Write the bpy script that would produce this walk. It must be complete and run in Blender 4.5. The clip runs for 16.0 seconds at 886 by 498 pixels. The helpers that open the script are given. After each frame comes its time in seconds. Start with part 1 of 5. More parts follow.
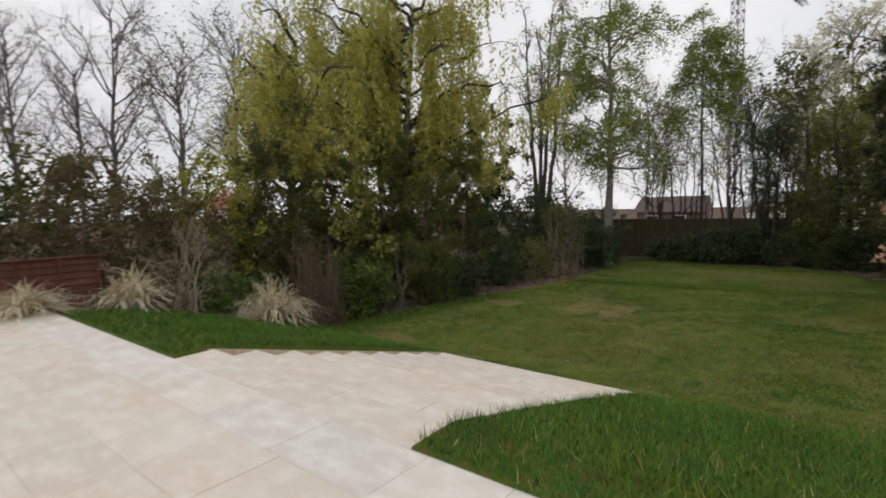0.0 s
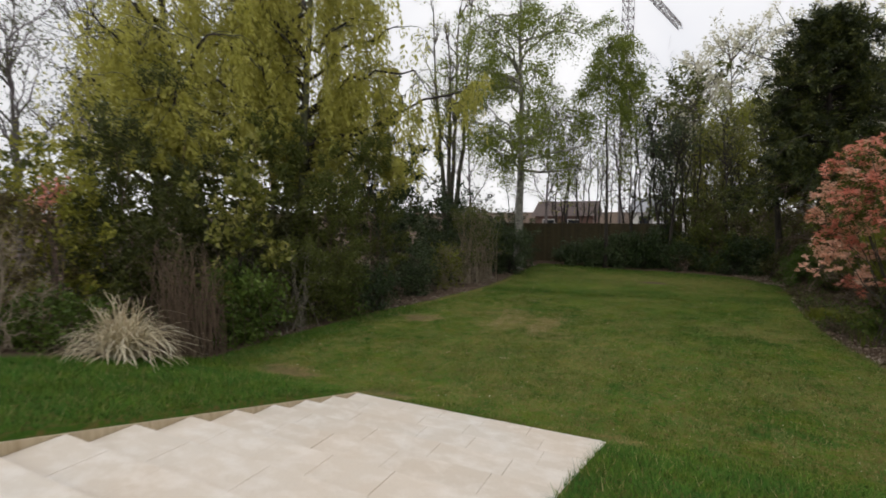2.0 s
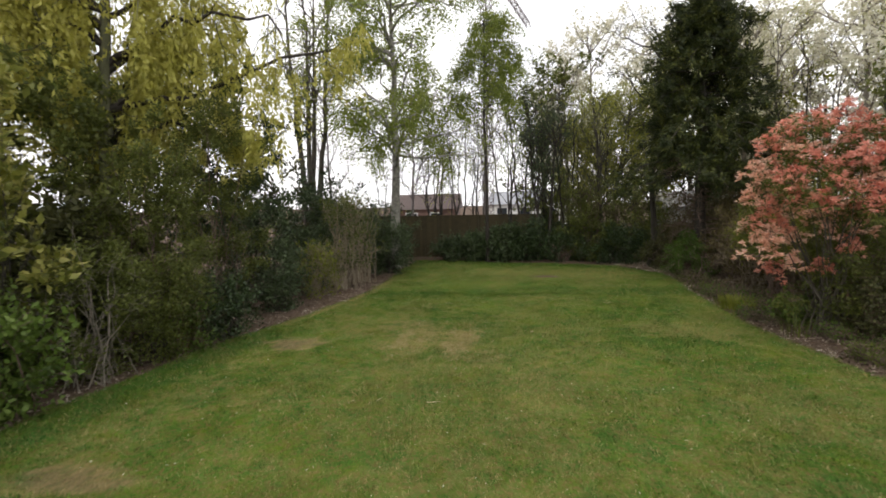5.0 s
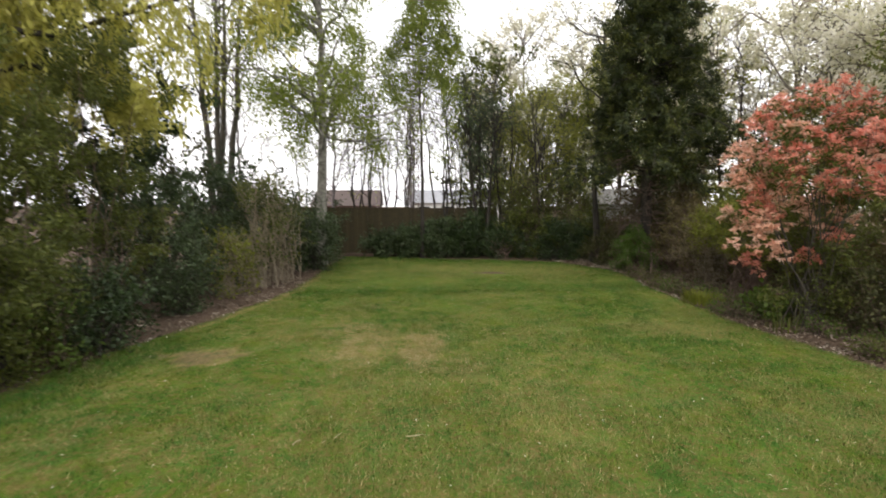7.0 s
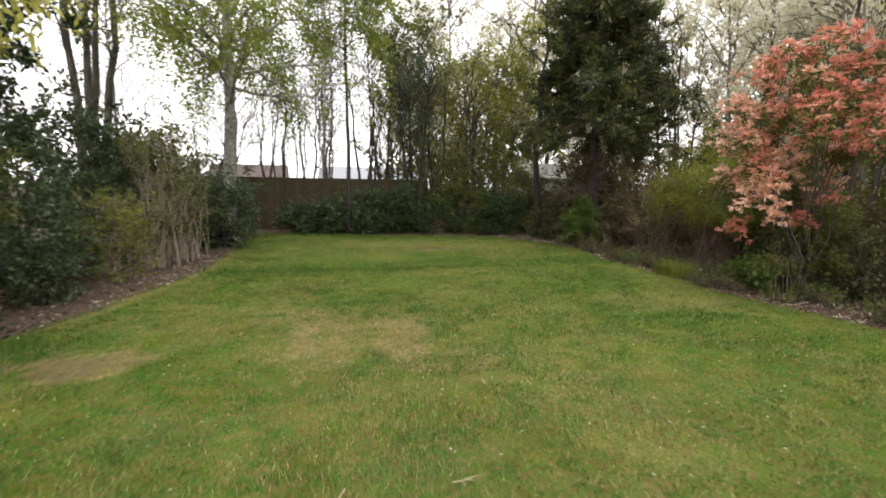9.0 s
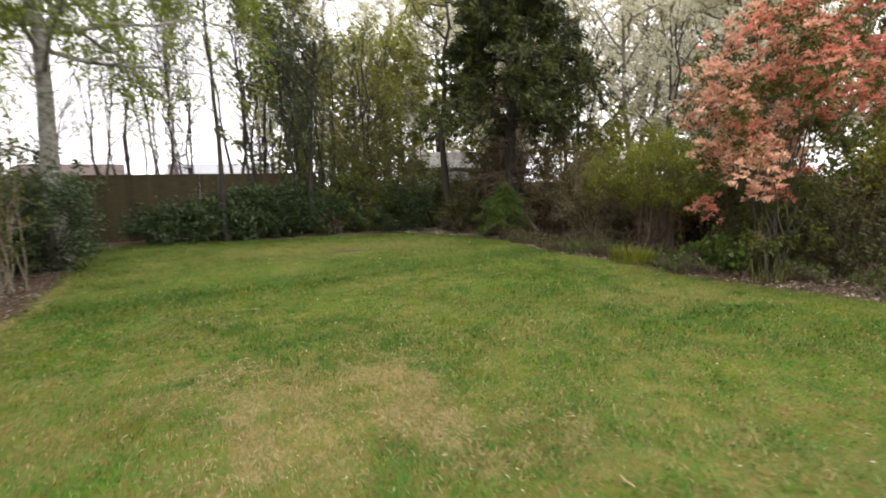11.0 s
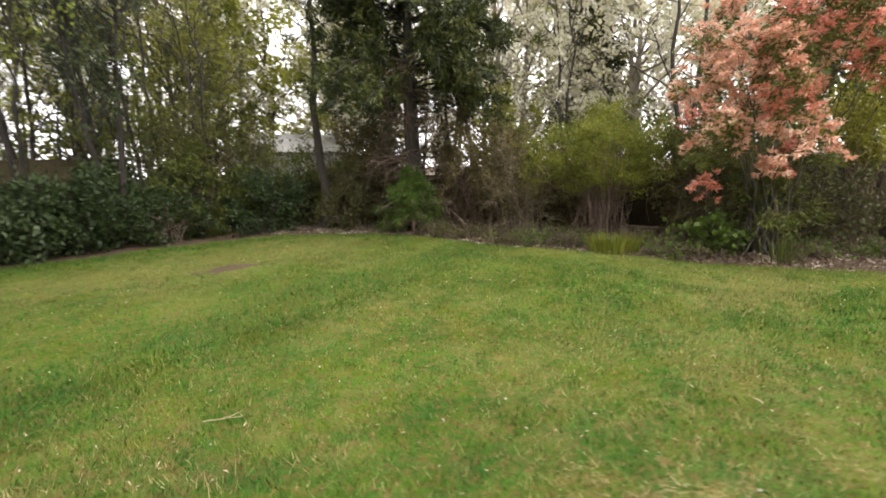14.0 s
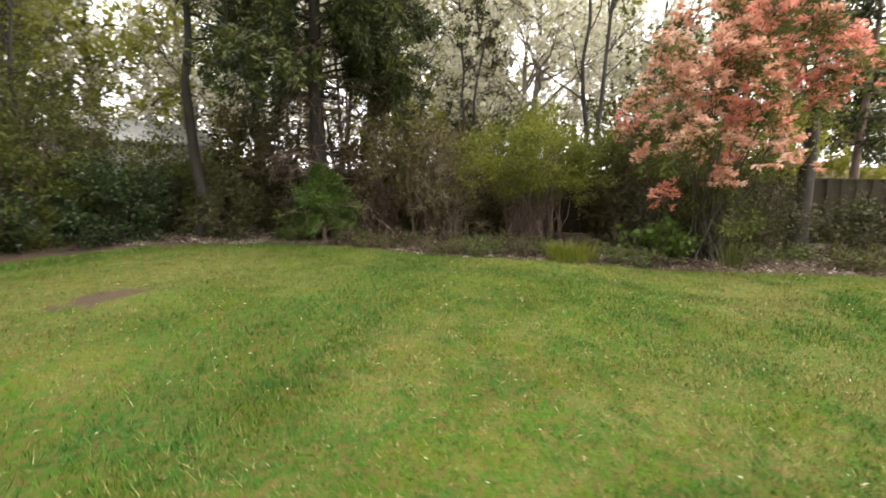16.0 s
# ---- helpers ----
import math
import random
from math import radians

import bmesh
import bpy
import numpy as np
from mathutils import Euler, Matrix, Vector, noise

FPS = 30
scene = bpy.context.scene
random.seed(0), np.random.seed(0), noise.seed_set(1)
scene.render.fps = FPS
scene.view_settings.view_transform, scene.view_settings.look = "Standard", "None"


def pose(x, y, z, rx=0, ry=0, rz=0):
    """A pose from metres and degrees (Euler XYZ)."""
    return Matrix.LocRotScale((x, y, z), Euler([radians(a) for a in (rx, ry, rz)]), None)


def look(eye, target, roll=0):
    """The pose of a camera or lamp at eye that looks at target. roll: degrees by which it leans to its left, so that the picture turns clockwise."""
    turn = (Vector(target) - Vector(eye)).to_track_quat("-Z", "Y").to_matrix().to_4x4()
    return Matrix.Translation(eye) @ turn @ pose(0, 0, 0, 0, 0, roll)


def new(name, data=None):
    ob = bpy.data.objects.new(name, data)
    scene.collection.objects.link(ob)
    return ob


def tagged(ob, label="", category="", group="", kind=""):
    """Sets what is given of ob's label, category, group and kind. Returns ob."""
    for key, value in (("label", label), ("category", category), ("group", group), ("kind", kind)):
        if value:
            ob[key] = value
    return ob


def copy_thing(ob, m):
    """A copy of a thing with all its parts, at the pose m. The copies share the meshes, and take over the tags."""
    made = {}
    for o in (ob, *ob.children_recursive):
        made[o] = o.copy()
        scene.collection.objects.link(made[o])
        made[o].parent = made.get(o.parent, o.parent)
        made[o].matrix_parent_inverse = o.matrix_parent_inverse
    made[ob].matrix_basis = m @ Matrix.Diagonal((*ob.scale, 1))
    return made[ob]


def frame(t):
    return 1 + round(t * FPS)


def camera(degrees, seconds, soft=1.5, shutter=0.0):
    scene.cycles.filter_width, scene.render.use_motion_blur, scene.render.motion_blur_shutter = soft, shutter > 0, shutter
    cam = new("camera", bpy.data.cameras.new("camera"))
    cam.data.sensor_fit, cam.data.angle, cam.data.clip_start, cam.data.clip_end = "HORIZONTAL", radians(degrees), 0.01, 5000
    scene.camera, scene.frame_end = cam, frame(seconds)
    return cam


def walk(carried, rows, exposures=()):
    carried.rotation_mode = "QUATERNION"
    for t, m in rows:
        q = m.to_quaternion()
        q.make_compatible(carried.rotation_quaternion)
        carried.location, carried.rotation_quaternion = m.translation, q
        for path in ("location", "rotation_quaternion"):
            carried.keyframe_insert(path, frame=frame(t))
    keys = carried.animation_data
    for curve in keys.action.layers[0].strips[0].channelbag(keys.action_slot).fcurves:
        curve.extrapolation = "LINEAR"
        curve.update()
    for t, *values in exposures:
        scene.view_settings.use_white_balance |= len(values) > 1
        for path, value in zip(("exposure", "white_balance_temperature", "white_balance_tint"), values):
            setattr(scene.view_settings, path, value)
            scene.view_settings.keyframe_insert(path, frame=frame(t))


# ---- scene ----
cam = camera(83.8, 16.0, soft=1.75, shutter=0.7)
METRES, EYE, TILT, LEAN, TURN = 16.7, 1.5, 0.0, 0.0, 38.6
ROWS = [
    (0.0, 0.0, 0.0, 0.0, -0.11, -4.59, 1.35),
    (0.5, -0.0071, 0.0242, 0.0006, -3.76, -4.28, 1.3),
    (1.0, -0.0127, 0.0496, 0.0014, -7.1, -4.11, 1.31),
    (1.5, -0.0134, 0.0776, 0.0015, -9.46, -4.2, 1.15),
    (2.0, -0.0147, 0.1057, 0.0011, -11.95, -4.61, 0.43),
    (2.5, -0.0176, 0.1346, 0.0013, -14.92, -5.33, 0.35),
    (3.0, -0.0178, 0.1646, 0.0007, -17.41, -5.66, 1.03),
    (3.5, -0.0156, 0.1935, -0.0015, -20.42, -5.94, 1.12),
    (4.0, -0.0142, 0.2225, -0.0028, -24.36, -6.19, 1.06),
    (6.5, 0.0008, 0.3611, -0.0262, -34.98, -4.29, 0.59),
    (7.0, 0.0053, 0.3888, -0.0331, -38.89, -5.23, -0.15),
    (7.5, 0.0097, 0.4166, -0.04, -42.09, -6.36, -0.75),
    (8.0, 0.013, 0.4456, -0.0475, -44.69, -7.35, -0.97),
    (10.5, 0.0668, 0.5972, -0.0671, -60.91, -6.57, 0.55),
    (11.0, 0.0808, 0.6321, -0.0676, -65.74, -7.72, 1.25),
    (11.5, 0.0965, 0.6661, -0.0662, -69.88, -8.48, 1.87),
    (12.0, 0.1118, 0.7009, -0.0675, -74.11, -8.03, 1.88),
    (12.5, 0.1265, 0.7348, -0.0692, -78.52, -8.32, 2.44),
    (13.0, 0.1432, 0.7658, -0.0694, -82.63, -8.77, 2.53),
    (13.5, 0.1599, 0.7966, -0.0685, -86.16, -8.81, 2.4),
    (14.0, 0.1789, 0.8244, -0.0702, -89.91, -9.64, 2.21),
    (14.5, 0.1979, 0.85, -0.0712, -94.26, -10.59, 1.41),
    (15.0, 0.219, 0.8738, -0.0717, -98.88, -10.68, 0.92),
    (15.5, 0.2423, 0.8993, -0.0725, -104.1, -10.26, 0.58),
    (16.0, 0.2631, 0.9229, -0.0736, -109.04, -9.44, 0.02),
]
EXPOSURES = [(0.0, -0.58, 6550, 11), (2.0, -0.44, 6550, 11), (4.0, -0.04, 6600, 12), (7.0, 0.46, 6700, 12), (8.0, 0.6, 6700, 12), (11.0, 0.88, 6750, 13), (13.5, 1.17, 6800, 13), (16.0, 1.32, 6800, 13)]
walk(cam, [(t, pose(0, 0, EYE, TILT, LEAN, TURN) @ pose(METRES * x, METRES * y, METRES * z, 90 + pitch, roll, yaw)) for t, x, y, z, yaw, pitch, roll in ROWS], EXPOSURES)

# ---- light ----
world = bpy.data.worlds.new("overcast_sky")
scene.world = world
world.use_nodes = True
wn, wl = world.node_tree.nodes, world.node_tree.links
for n in list(wn):
    wn.remove(n)
SUN_ELEV, SUN_ROT = radians(52), radians(215)
sky = wn.new("ShaderNodeTexSky")
sky.sky_type, sky.sun_disc = "NISHITA", False
sky.sun_elevation, sky.sun_rotation = SUN_ELEV, SUN_ROT
sky.dust_density, sky.air_density = 3.0, 1.0
sky_bg = wn.new("ShaderNodeBackground")
sky_bg.inputs["Strength"].default_value = 0.11
cloud_bg = wn.new("ShaderNodeBackground")
cloud_bg.inputs["Strength"].default_value = 1.4
w_coord = wn.new("ShaderNodeTexCoord")
w_noise = wn.new("ShaderNodeTexNoise")
w_noise.inputs["Scale"].default_value, w_noise.inputs["Detail"].default_value = 2.6, 6.0
w_col = wn.new("ShaderNodeValToRGB")
w_col.color_ramp.elements[0].position, w_col.color_ramp.elements[1].position = 0.3, 0.72
w_col.color_ramp.elements[0].color = (0.92, 0.93, 0.97, 1)
w_col.color_ramp.elements[1].color = (1.0, 1.0, 1.0, 1)
w_gap = wn.new("ShaderNodeValToRGB")
w_gap.color_ramp.elements[0].position, w_gap.color_ramp.elements[1].position = 0.3, 0.55
w_gap.color_ramp.elements[0].color, w_gap.color_ramp.elements[1].color = (0.86, 0.86, 0.86, 1), (0.98, 0.98, 0.98, 1)
w_mix = wn.new("ShaderNodeMixShader")
w_out = wn.new("ShaderNodeOutputWorld")
wl.new(w_coord.outputs["Generated"], w_noise.inputs["Vector"])
wl.new(w_noise.outputs["Fac"], w_col.inputs[0])
wl.new(w_noise.outputs["Fac"], w_gap.inputs[0])
wl.new(w_col.outputs["Color"], cloud_bg.inputs["Color"])
wl.new(sky.outputs["Color"], sky_bg.inputs["Color"])
wl.new(w_gap.outputs["Color"], w_mix.inputs[0])
wl.new(sky_bg.outputs[0], w_mix.inputs[1])
wl.new(cloud_bg.outputs[0], w_mix.inputs[2])
wl.new(w_mix.outputs[0], w_out.inputs["Surface"])

sun = new("sun", bpy.data.lights.new("sun", "SUN"))
sun.data.energy, sun.data.angle, sun.data.color = 0.6, radians(20), (1.0, 0.95, 0.88)
sun.matrix_world = look((-8, -10, 16), (-3, 8, -1))


# ---- materials ----
def base_mat(name, rough=0.8, metal=0.0):
    m = bpy.data.materials.new(name)
    m.use_nodes = True
    nt = m.node_tree
    b = nt.nodes["Principled BSDF"]
    b.inputs["Roughness"].default_value, b.inputs["Metallic"].default_value = rough, metal
    return m, nt, b


def ramp(nt, stops):
    r = nt.nodes.new("ShaderNodeValToRGB")
    el = r.color_ramp.elements
    while len(el) < len(stops):
        el.new(0.5)
    for e, (p, c) in zip(el, stops):
        e.position, e.color = p, (*c, 1)
    return r


def tex_noise(nt, scale, detail=5.0, rough=0.6, stretch=None, use="Object"):
    co = nt.nodes.new("ShaderNodeNewGeometry" if use == "Position" else "ShaderNodeTexCoord")
    t = nt.nodes.new("ShaderNodeTexNoise")
    t.inputs["Scale"].default_value, t.inputs["Detail"].default_value, t.inputs["Roughness"].default_value = scale, detail, rough
    if stretch:
        mp = nt.nodes.new("ShaderNodeMapping")
        mp.inputs["Scale"].default_value = stretch
        nt.links.new(co.outputs[use], mp.inputs["Vector"])
        nt.links.new(mp.outputs[0], t.inputs["Vector"])
    else:
        nt.links.new(co.outputs[use], t.inputs["Vector"])
    return t


def mixcol(nt, fac, a, b, mode="MIX"):
    m = nt.nodes.new("ShaderNodeMix")
    m.data_type, m.blend_type = "RGBA", mode
    for sock, val in ((m.inputs[0], fac), (m.inputs[6], a), (m.inputs[7], b)):
        if isinstance(val, (int, float)):
            sock.default_value = val
        elif isinstance(val, tuple):
            sock.default_value = (*val, 1)
        else:
            nt.links.new(val, sock)
    return m.outputs[2]


def add_bump(nt, b, height, strength, dist=0.01):
    n = nt.nodes.new("ShaderNodeBump")
    n.inputs["Strength"].default_value, n.inputs["Distance"].default_value = strength, dist
    nt.links.new(height, n.inputs["Height"])
    nt.links.new(n.outputs[0], b.inputs["Normal"])


def leaf_mat(name, *cols, thin=0.3, rough=0.5):
    """Leaves: each leaf its own tone between the colours given, light shining through in part."""
    m, nt, b = base_mat(name, rough)
    geo = nt.nodes.new("ShaderNodeNewGeometry")
    k = max(1, len(cols) - 1)
    r = ramp(nt, [(i / k, c) for i, c in enumerate(cols)])
    big = tex_noise(nt, 2.0, 3)
    add = nt.nodes.new("ShaderNodeMath")
    add.operation = "MULTIPLY_ADD"
    add.inputs[1].default_value, add.inputs[2].default_value = 1.5, -0.5
    nt.links.new(big.outputs["Fac"], add.inputs[0])
    tot = nt.nodes.new("ShaderNodeMath")
    tot.operation = "MULTIPLY_ADD"
    tot.inputs[1].default_value = 0.5
    nt.links.new(geo.outputs["Random Per Island"], tot.inputs[0])
    nt.links.new(add.outputs[0], tot.inputs[2])
    nt.links.new(tot.outputs[0], r.inputs[0])
    nt.links.new(r.outputs[0], b.inputs["Base Color"])
    b.inputs["Specular IOR Level"].default_value = 0.3
    tr = nt.nodes.new("ShaderNodeBsdfTranslucent")
    nt.links.new(r.outputs[0], tr.inputs["Color"])
    mx = nt.nodes.new("ShaderNodeMixShader")
    mx.inputs[0].default_value = thin
    nt.links.new(b.outputs[0], mx.inputs[1])
    nt.links.new(tr.outputs[0], mx.inputs[2])
    nt.links.new(mx.outputs[0], nt.nodes["Material Output"].inputs["Surface"])
    return m


def bark_mat(name, c1, c2, scale=9.0, stretch=(1, 1, 0.25)):
    m, nt, b = base_mat(name, 0.9)
    t = tex_noise(nt, scale, 6, 0.65, stretch)
    r = ramp(nt, [(0.3, c1), (0.7, c2)])
    nt.links.new(t.outputs["Fac"], r.inputs[0])
    nt.links.new(r.outputs[0], b.inputs["Base Color"])
    add_bump(nt, b, t.outputs["Fac"], 0.6, 0.02)
    return m


def stone_mat(name, c1, c2, stain):
    m, nt, b = base_mat(name, 0.75)
    info = nt.nodes.new("ShaderNodeObjectInfo")
    r = ramp(nt, [(0.0, c1), (1.0, c2)])
    nt.links.new(info.outputs["Random"], r.inputs[0])
    warm = tex_noise(nt, 0.9, 4, 0.55, use="Position")
    wr = ramp(nt, [(0.35, (1.0, 0.95, 0.90)), (0.65, (1.0, 1.0, 1.0))])
    nt.links.new(warm.outputs["Fac"], wr.inputs[0])
    cloud = tex_noise(nt, 3.4, 7, 0.62, (1, 1.7, 1), use="Position")
    cr = ramp(nt, [(0.45, (0, 0, 0)), (0.70, (0.75, 0.75, 0.75))])
    nt.links.new(cloud.outputs["Fac"], cr.inputs[0])
    grain = tex_noise(nt, 70, 4, 0.7, use="Position")
    gr = ramp(nt, [(0.3, (0.93, 0.93, 0.93)), (0.7, (1.0, 1.0, 1.0))])
    nt.links.new(grain.outputs["Fac"], gr.inputs[0])
    col = mixcol(nt, cr.outputs[0], r.outputs[0], stain)
    col = mixcol(nt, 1.0, col, wr.outputs[0], "MULTIPLY")
    col = mixcol(nt, 1.0, col, gr.outputs[0], "MULTIPLY")
    nt.links.new(col, b.inputs["Base Color"])
    add_bump(nt, b, cloud.outputs["Fac"], 0.5, 0.02)
    return m


def wood_mat(name, c1, c2, stretch=(1, 1, 12)):
    m, nt, b = base_mat(name, 0.8)
    t = tex_noise(nt, 3.0, 6, 0.65, stretch)
    r = ramp(nt, [(0.3, c1), (0.72, c2)])
    info = nt.nodes.new("ShaderNodeObjectInfo")
    k = ramp(nt, [(0.0, (0.75, 0.75, 0.75)), (1.0, (1.1, 1.1, 1.1))])
    nt.links.new(info.outputs["Random"], k.inputs[0])
    nt.links.new(t.outputs["Fac"], r.inputs[0])
    nt.links.new(mixcol(nt, 1.0, r.outputs[0], k.outputs[0], "MULTIPLY"), b.inputs["Base Color"])
    add_bump(nt, b, t.outputs["Fac"], 0.4, 0.01)
    return m


def ground_mat(name, blades):
    """Turf, straw and bare earth, by the wear of each spot ('dry', 'soil' and 'lush', which also holds far-edge shade).
    """
    m, nt, b = base_mat(name, 0.9)
    b.inputs["Specular IOR Level"].default_value = 0.06
    at = {}
    for key in ("dry", "soil", "lush"):
        a = nt.nodes.new("ShaderNodeAttribute")
        a.attribute_name = key
        at[key] = a.outputs["Fac"]
    fine = tex_noise(nt, 45 if not blades else 3.0, 5, 0.7)
    big = tex_noise(nt, 1.1, 5, 0.6)
    if blades:
        geo = nt.nodes.new("ShaderNodeNewGeometry")
        pick = geo.outputs["Random Per Island"]
    else:
        pick = fine.outputs["Fac"]
    green = ramp(nt, [(0.0, (0.032, 0.068, 0.009)), (0.5, (0.076, 0.150, 0.019)), (1.0, (0.145, 0.235, 0.042))])
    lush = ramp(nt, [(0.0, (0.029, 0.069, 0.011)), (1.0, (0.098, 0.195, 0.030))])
    straw = ramp(nt, [(0.0, (0.165, 0.105, 0.036)), (0.45, (0.285, 0.212, 0.085)), (1.0, (0.50, 0.415, 0.21))])
    earth = ramp(nt, [(0.25, (0.060, 0.042, 0.031)), (0.75, (0.185, 0.132, 0.095))])
    for r in (green, lush, straw, earth):
        nt.links.new(pick, r.inputs[0])
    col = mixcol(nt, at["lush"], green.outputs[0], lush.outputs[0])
    for scale, lo, hi in ((1.7, (1.15, 0.99, 0.85), (0.84, 0.99, 1.10)), (5.5, (1.20, 1.02, 0.88), (0.80, 0.92, 0.95))):
        cast = tex_noise(nt, scale, 4, 0.6)
        cr = ramp(nt, [(0.36, lo), (0.5, (1.0, 1.0, 1.0)), (0.64, hi)])
        nt.links.new(cast.outputs["Fac"], cr.inputs[0])
        col = mixcol(nt, 1.0, col, cr.outputs[0], "MULTIPLY")
    tuft = tex_noise(nt, 17, 4, 0.65)
    tr = ramp(nt, [(0.44, (0, 0, 0)), (0.64, (0.85, 0.85, 0.85))])
    nt.links.new(tuft.outputs["Fac"], tr.inputs[0])
    if not blades:
        col = mixcol(nt, tr.outputs[0], col, (0.165, 0.122, 0.042))
    dry = at["dry"]
    if not blades:
        streak = tex_noise(nt, 13, 5, 0.7, (1.0, 0.4, 1.0))
        sr = ramp(nt, [(0.36, (0.25, 0.25, 0.25)), (0.6, (1.0, 1.0, 1.0))])
        nt.links.new(streak.outputs["Fac"], sr.inputs[0])
        dry = mixcol(nt, 1.0, at["dry"], sr.outputs[0], "MULTIPLY")
    col = mixcol(nt, dry, col, straw.outputs[0])
    col = mixcol(nt, at["soil"], col, earth.outputs[0])
    tone = ramp(nt, [(0.3, (0.85, 0.85, 0.85)), (0.7, (1.12, 1.12, 1.12))])
    nt.links.new(big.outputs["Fac"], tone.inputs[0])
    col = mixcol(nt, 1.0, col, tone.outputs[0], "MULTIPLY")
    nt.links.new(col, b.inputs["Base Color"])
    if not blades:
        add_bump(nt, b, fine.outputs["Fac"], 0.8, 0.03)
    return m


M_SLAB = stone_mat("pale_sandstone", (0.64, 0.58, 0.50), (0.69, 0.63, 0.55), (0.81, 0.775, 0.725))
M_BAND = stone_mat("bleached_sandstone", (0.64, 0.60, 0.55), (0.71, 0.67, 0.61), (0.86, 0.835, 0.80))
M_MORTAR = stone_mat("mortar", (0.55, 0.50, 0.43), (0.60, 0.54, 0.46), (0.52, 0.47, 0.41))
M_GROUND, M_BLADES = ground_mat("turf_and_earth", False), ground_mat("grass_blades", True)
M_BOARD = wood_mat("weathered_edging_timber", (0.40, 0.31, 0.19), (0.58, 0.49, 0.34), (1, 8, 1))
M_REDWOOD = wood_mat("red_brown_stained_wood", (0.060, 0.019, 0.011), (0.155, 0.050, 0.026), (8, 1, 1))
M_FENCE = wood_mat("brown_fence_wood", (0.046, 0.036, 0.016), (0.098, 0.075, 0.031))
M_FENCE_OLD = wood_mat("weathered_fence_wood", (0.026, 0.021, 0.009), (0.058, 0.046, 0.018))
M_BARK = bark_mat("grey_brown_bark", (0.035, 0.030, 0.024), (0.13, 0.115, 0.09))
M_BARK_D = bark_mat("dark_bark", (0.018, 0.015, 0.012), (0.06, 0.05, 0.04))
M_BARK_L = bark_mat("pale_grey_stems", (0.13, 0.11, 0.085), (0.28, 0.25, 0.20))
M_BARK_R = bark_mat("brown_stems", (0.085, 0.055, 0.042), (0.22, 0.155, 0.12))
M_BARK_L2 = bark_mat("dry_brown_stems", (0.070, 0.046, 0.029), (0.21, 0.148, 0.098))
M_TAN = bark_mat("pale_tan_stems", (0.16, 0.125, 0.085), (0.38, 0.32, 0.23))
M_BARK_G = bark_mat("green_grey_bark", (0.06, 0.065, 0.035), (0.17, 0.17, 0.10))
M_BARE = bark_mat("purple_grey_twigs", (0.085, 0.072, 0.075), (0.20, 0.175, 0.175))
M_BIRCH = bark_mat("birch_bark", (0.040, 0.037, 0.030), (0.44, 0.42, 0.37), 5.0, (1.2, 1.2, 1.8))
L_LAUREL = leaf_mat("dark_laurel_leaves", (0.014, 0.026, 0.009), (0.034, 0.060, 0.018), (0.072, 0.105, 0.036), rough=0.4, thin=0.15)
L_RHODO = leaf_mat("grey_green_leaves", (0.024, 0.040, 0.015), (0.058, 0.088, 0.034), (0.115, 0.148, 0.070), rough=0.4, thin=0.2)
L_OLIVE = leaf_mat("olive_leaves", (0.042, 0.054, 0.012), (0.108, 0.130, 0.026), (0.20, 0.215, 0.052), thin=0.4)
L_BROWN = leaf_mat("brown_olive_leaves", (0.060, 0.046, 0.020), (0.125, 0.10, 0.038), (0.20, 0.175, 0.06))
L_GREEN = leaf_mat("fresh_green_leaves", (0.045, 0.08, 0.014), (0.105, 0.165, 0.028), (0.18, 0.25, 0.055), thin=0.35)
L_YELLOW = leaf_mat("yellow_green_leaves", (0.15, 0.16, 0.022), (0.29, 0.29, 0.045), (0.45, 0.42, 0.09), thin=0.4)
L_VARI = leaf_mat("cream_edged_leaves", (0.040, 0.062, 0.013), (0.19, 0.20, 0.038), (0.58, 0.53, 0.18), rough=0.35)
L_WILLOW = leaf_mat("willow_leaves", (0.15, 0.17, 0.028), (0.29, 0.305, 0.052), (0.43, 0.42, 0.10), thin=0.5)
L_CURTAIN = leaf_mat("hanging_willow_leaves", (0.36, 0.35, 0.07), (0.51, 0.49, 0.115), (0.62, 0.58, 0.19), thin=0.5)
L_BIRCH = leaf_mat("birch_leaves", (0.115, 0.155, 0.024), (0.21, 0.26, 0.042), (0.33, 0.37, 0.08), thin=0.5)
# near-black to bright olive: shaded gaps and lit tips painted into the needles
L_YEW = leaf_mat("dark_needles_lit_tips", (0.008, 0.013, 0.004), (0.034, 0.048, 0.011), (0.16, 0.17, 0.036), thin=0.12)
L_CYPRESS = leaf_mat("bright_conifer_sprays", (0.03, 0.062, 0.011), (0.075, 0.135, 0.020), (0.14, 0.21, 0.038), thin=0.25)
L_NEEDLE = leaf_mat("olive_needle_shoots", (0.022, 0.030, 0.008), (0.062, 0.075, 0.016), (0.15, 0.16, 0.036), thin=0.25)
L_BUSH = leaf_mat("lime_green_shoots", (0.10, 0.125, 0.018), (0.20, 0.225, 0.032), (0.33, 0.34, 0.06), thin=0.4)
L_DUSK = leaf_mat("dull_olive_leaves", (0.030, 0.034, 0.012), (0.07, 0.075, 0.024), (0.13, 0.13, 0.045))
L_CORAL = leaf_mat("coral_young_leaves", (0.60, 0.17, 0.115), (0.77, 0.32, 0.23), (0.89, 0.54, 0.43), thin=0.4)
L_PEACH = leaf_mat("peach_young_leaves", (0.66, 0.30, 0.19), (0.82, 0.50, 0.36), (0.90, 0.70, 0.56), thin=0.35)
L_BLOSSOM = leaf_mat("pale_blossom", (0.42, 0.42, 0.22), (0.74, 0.71, 0.55), (0.88, 0.86, 0.80), thin=0.55)
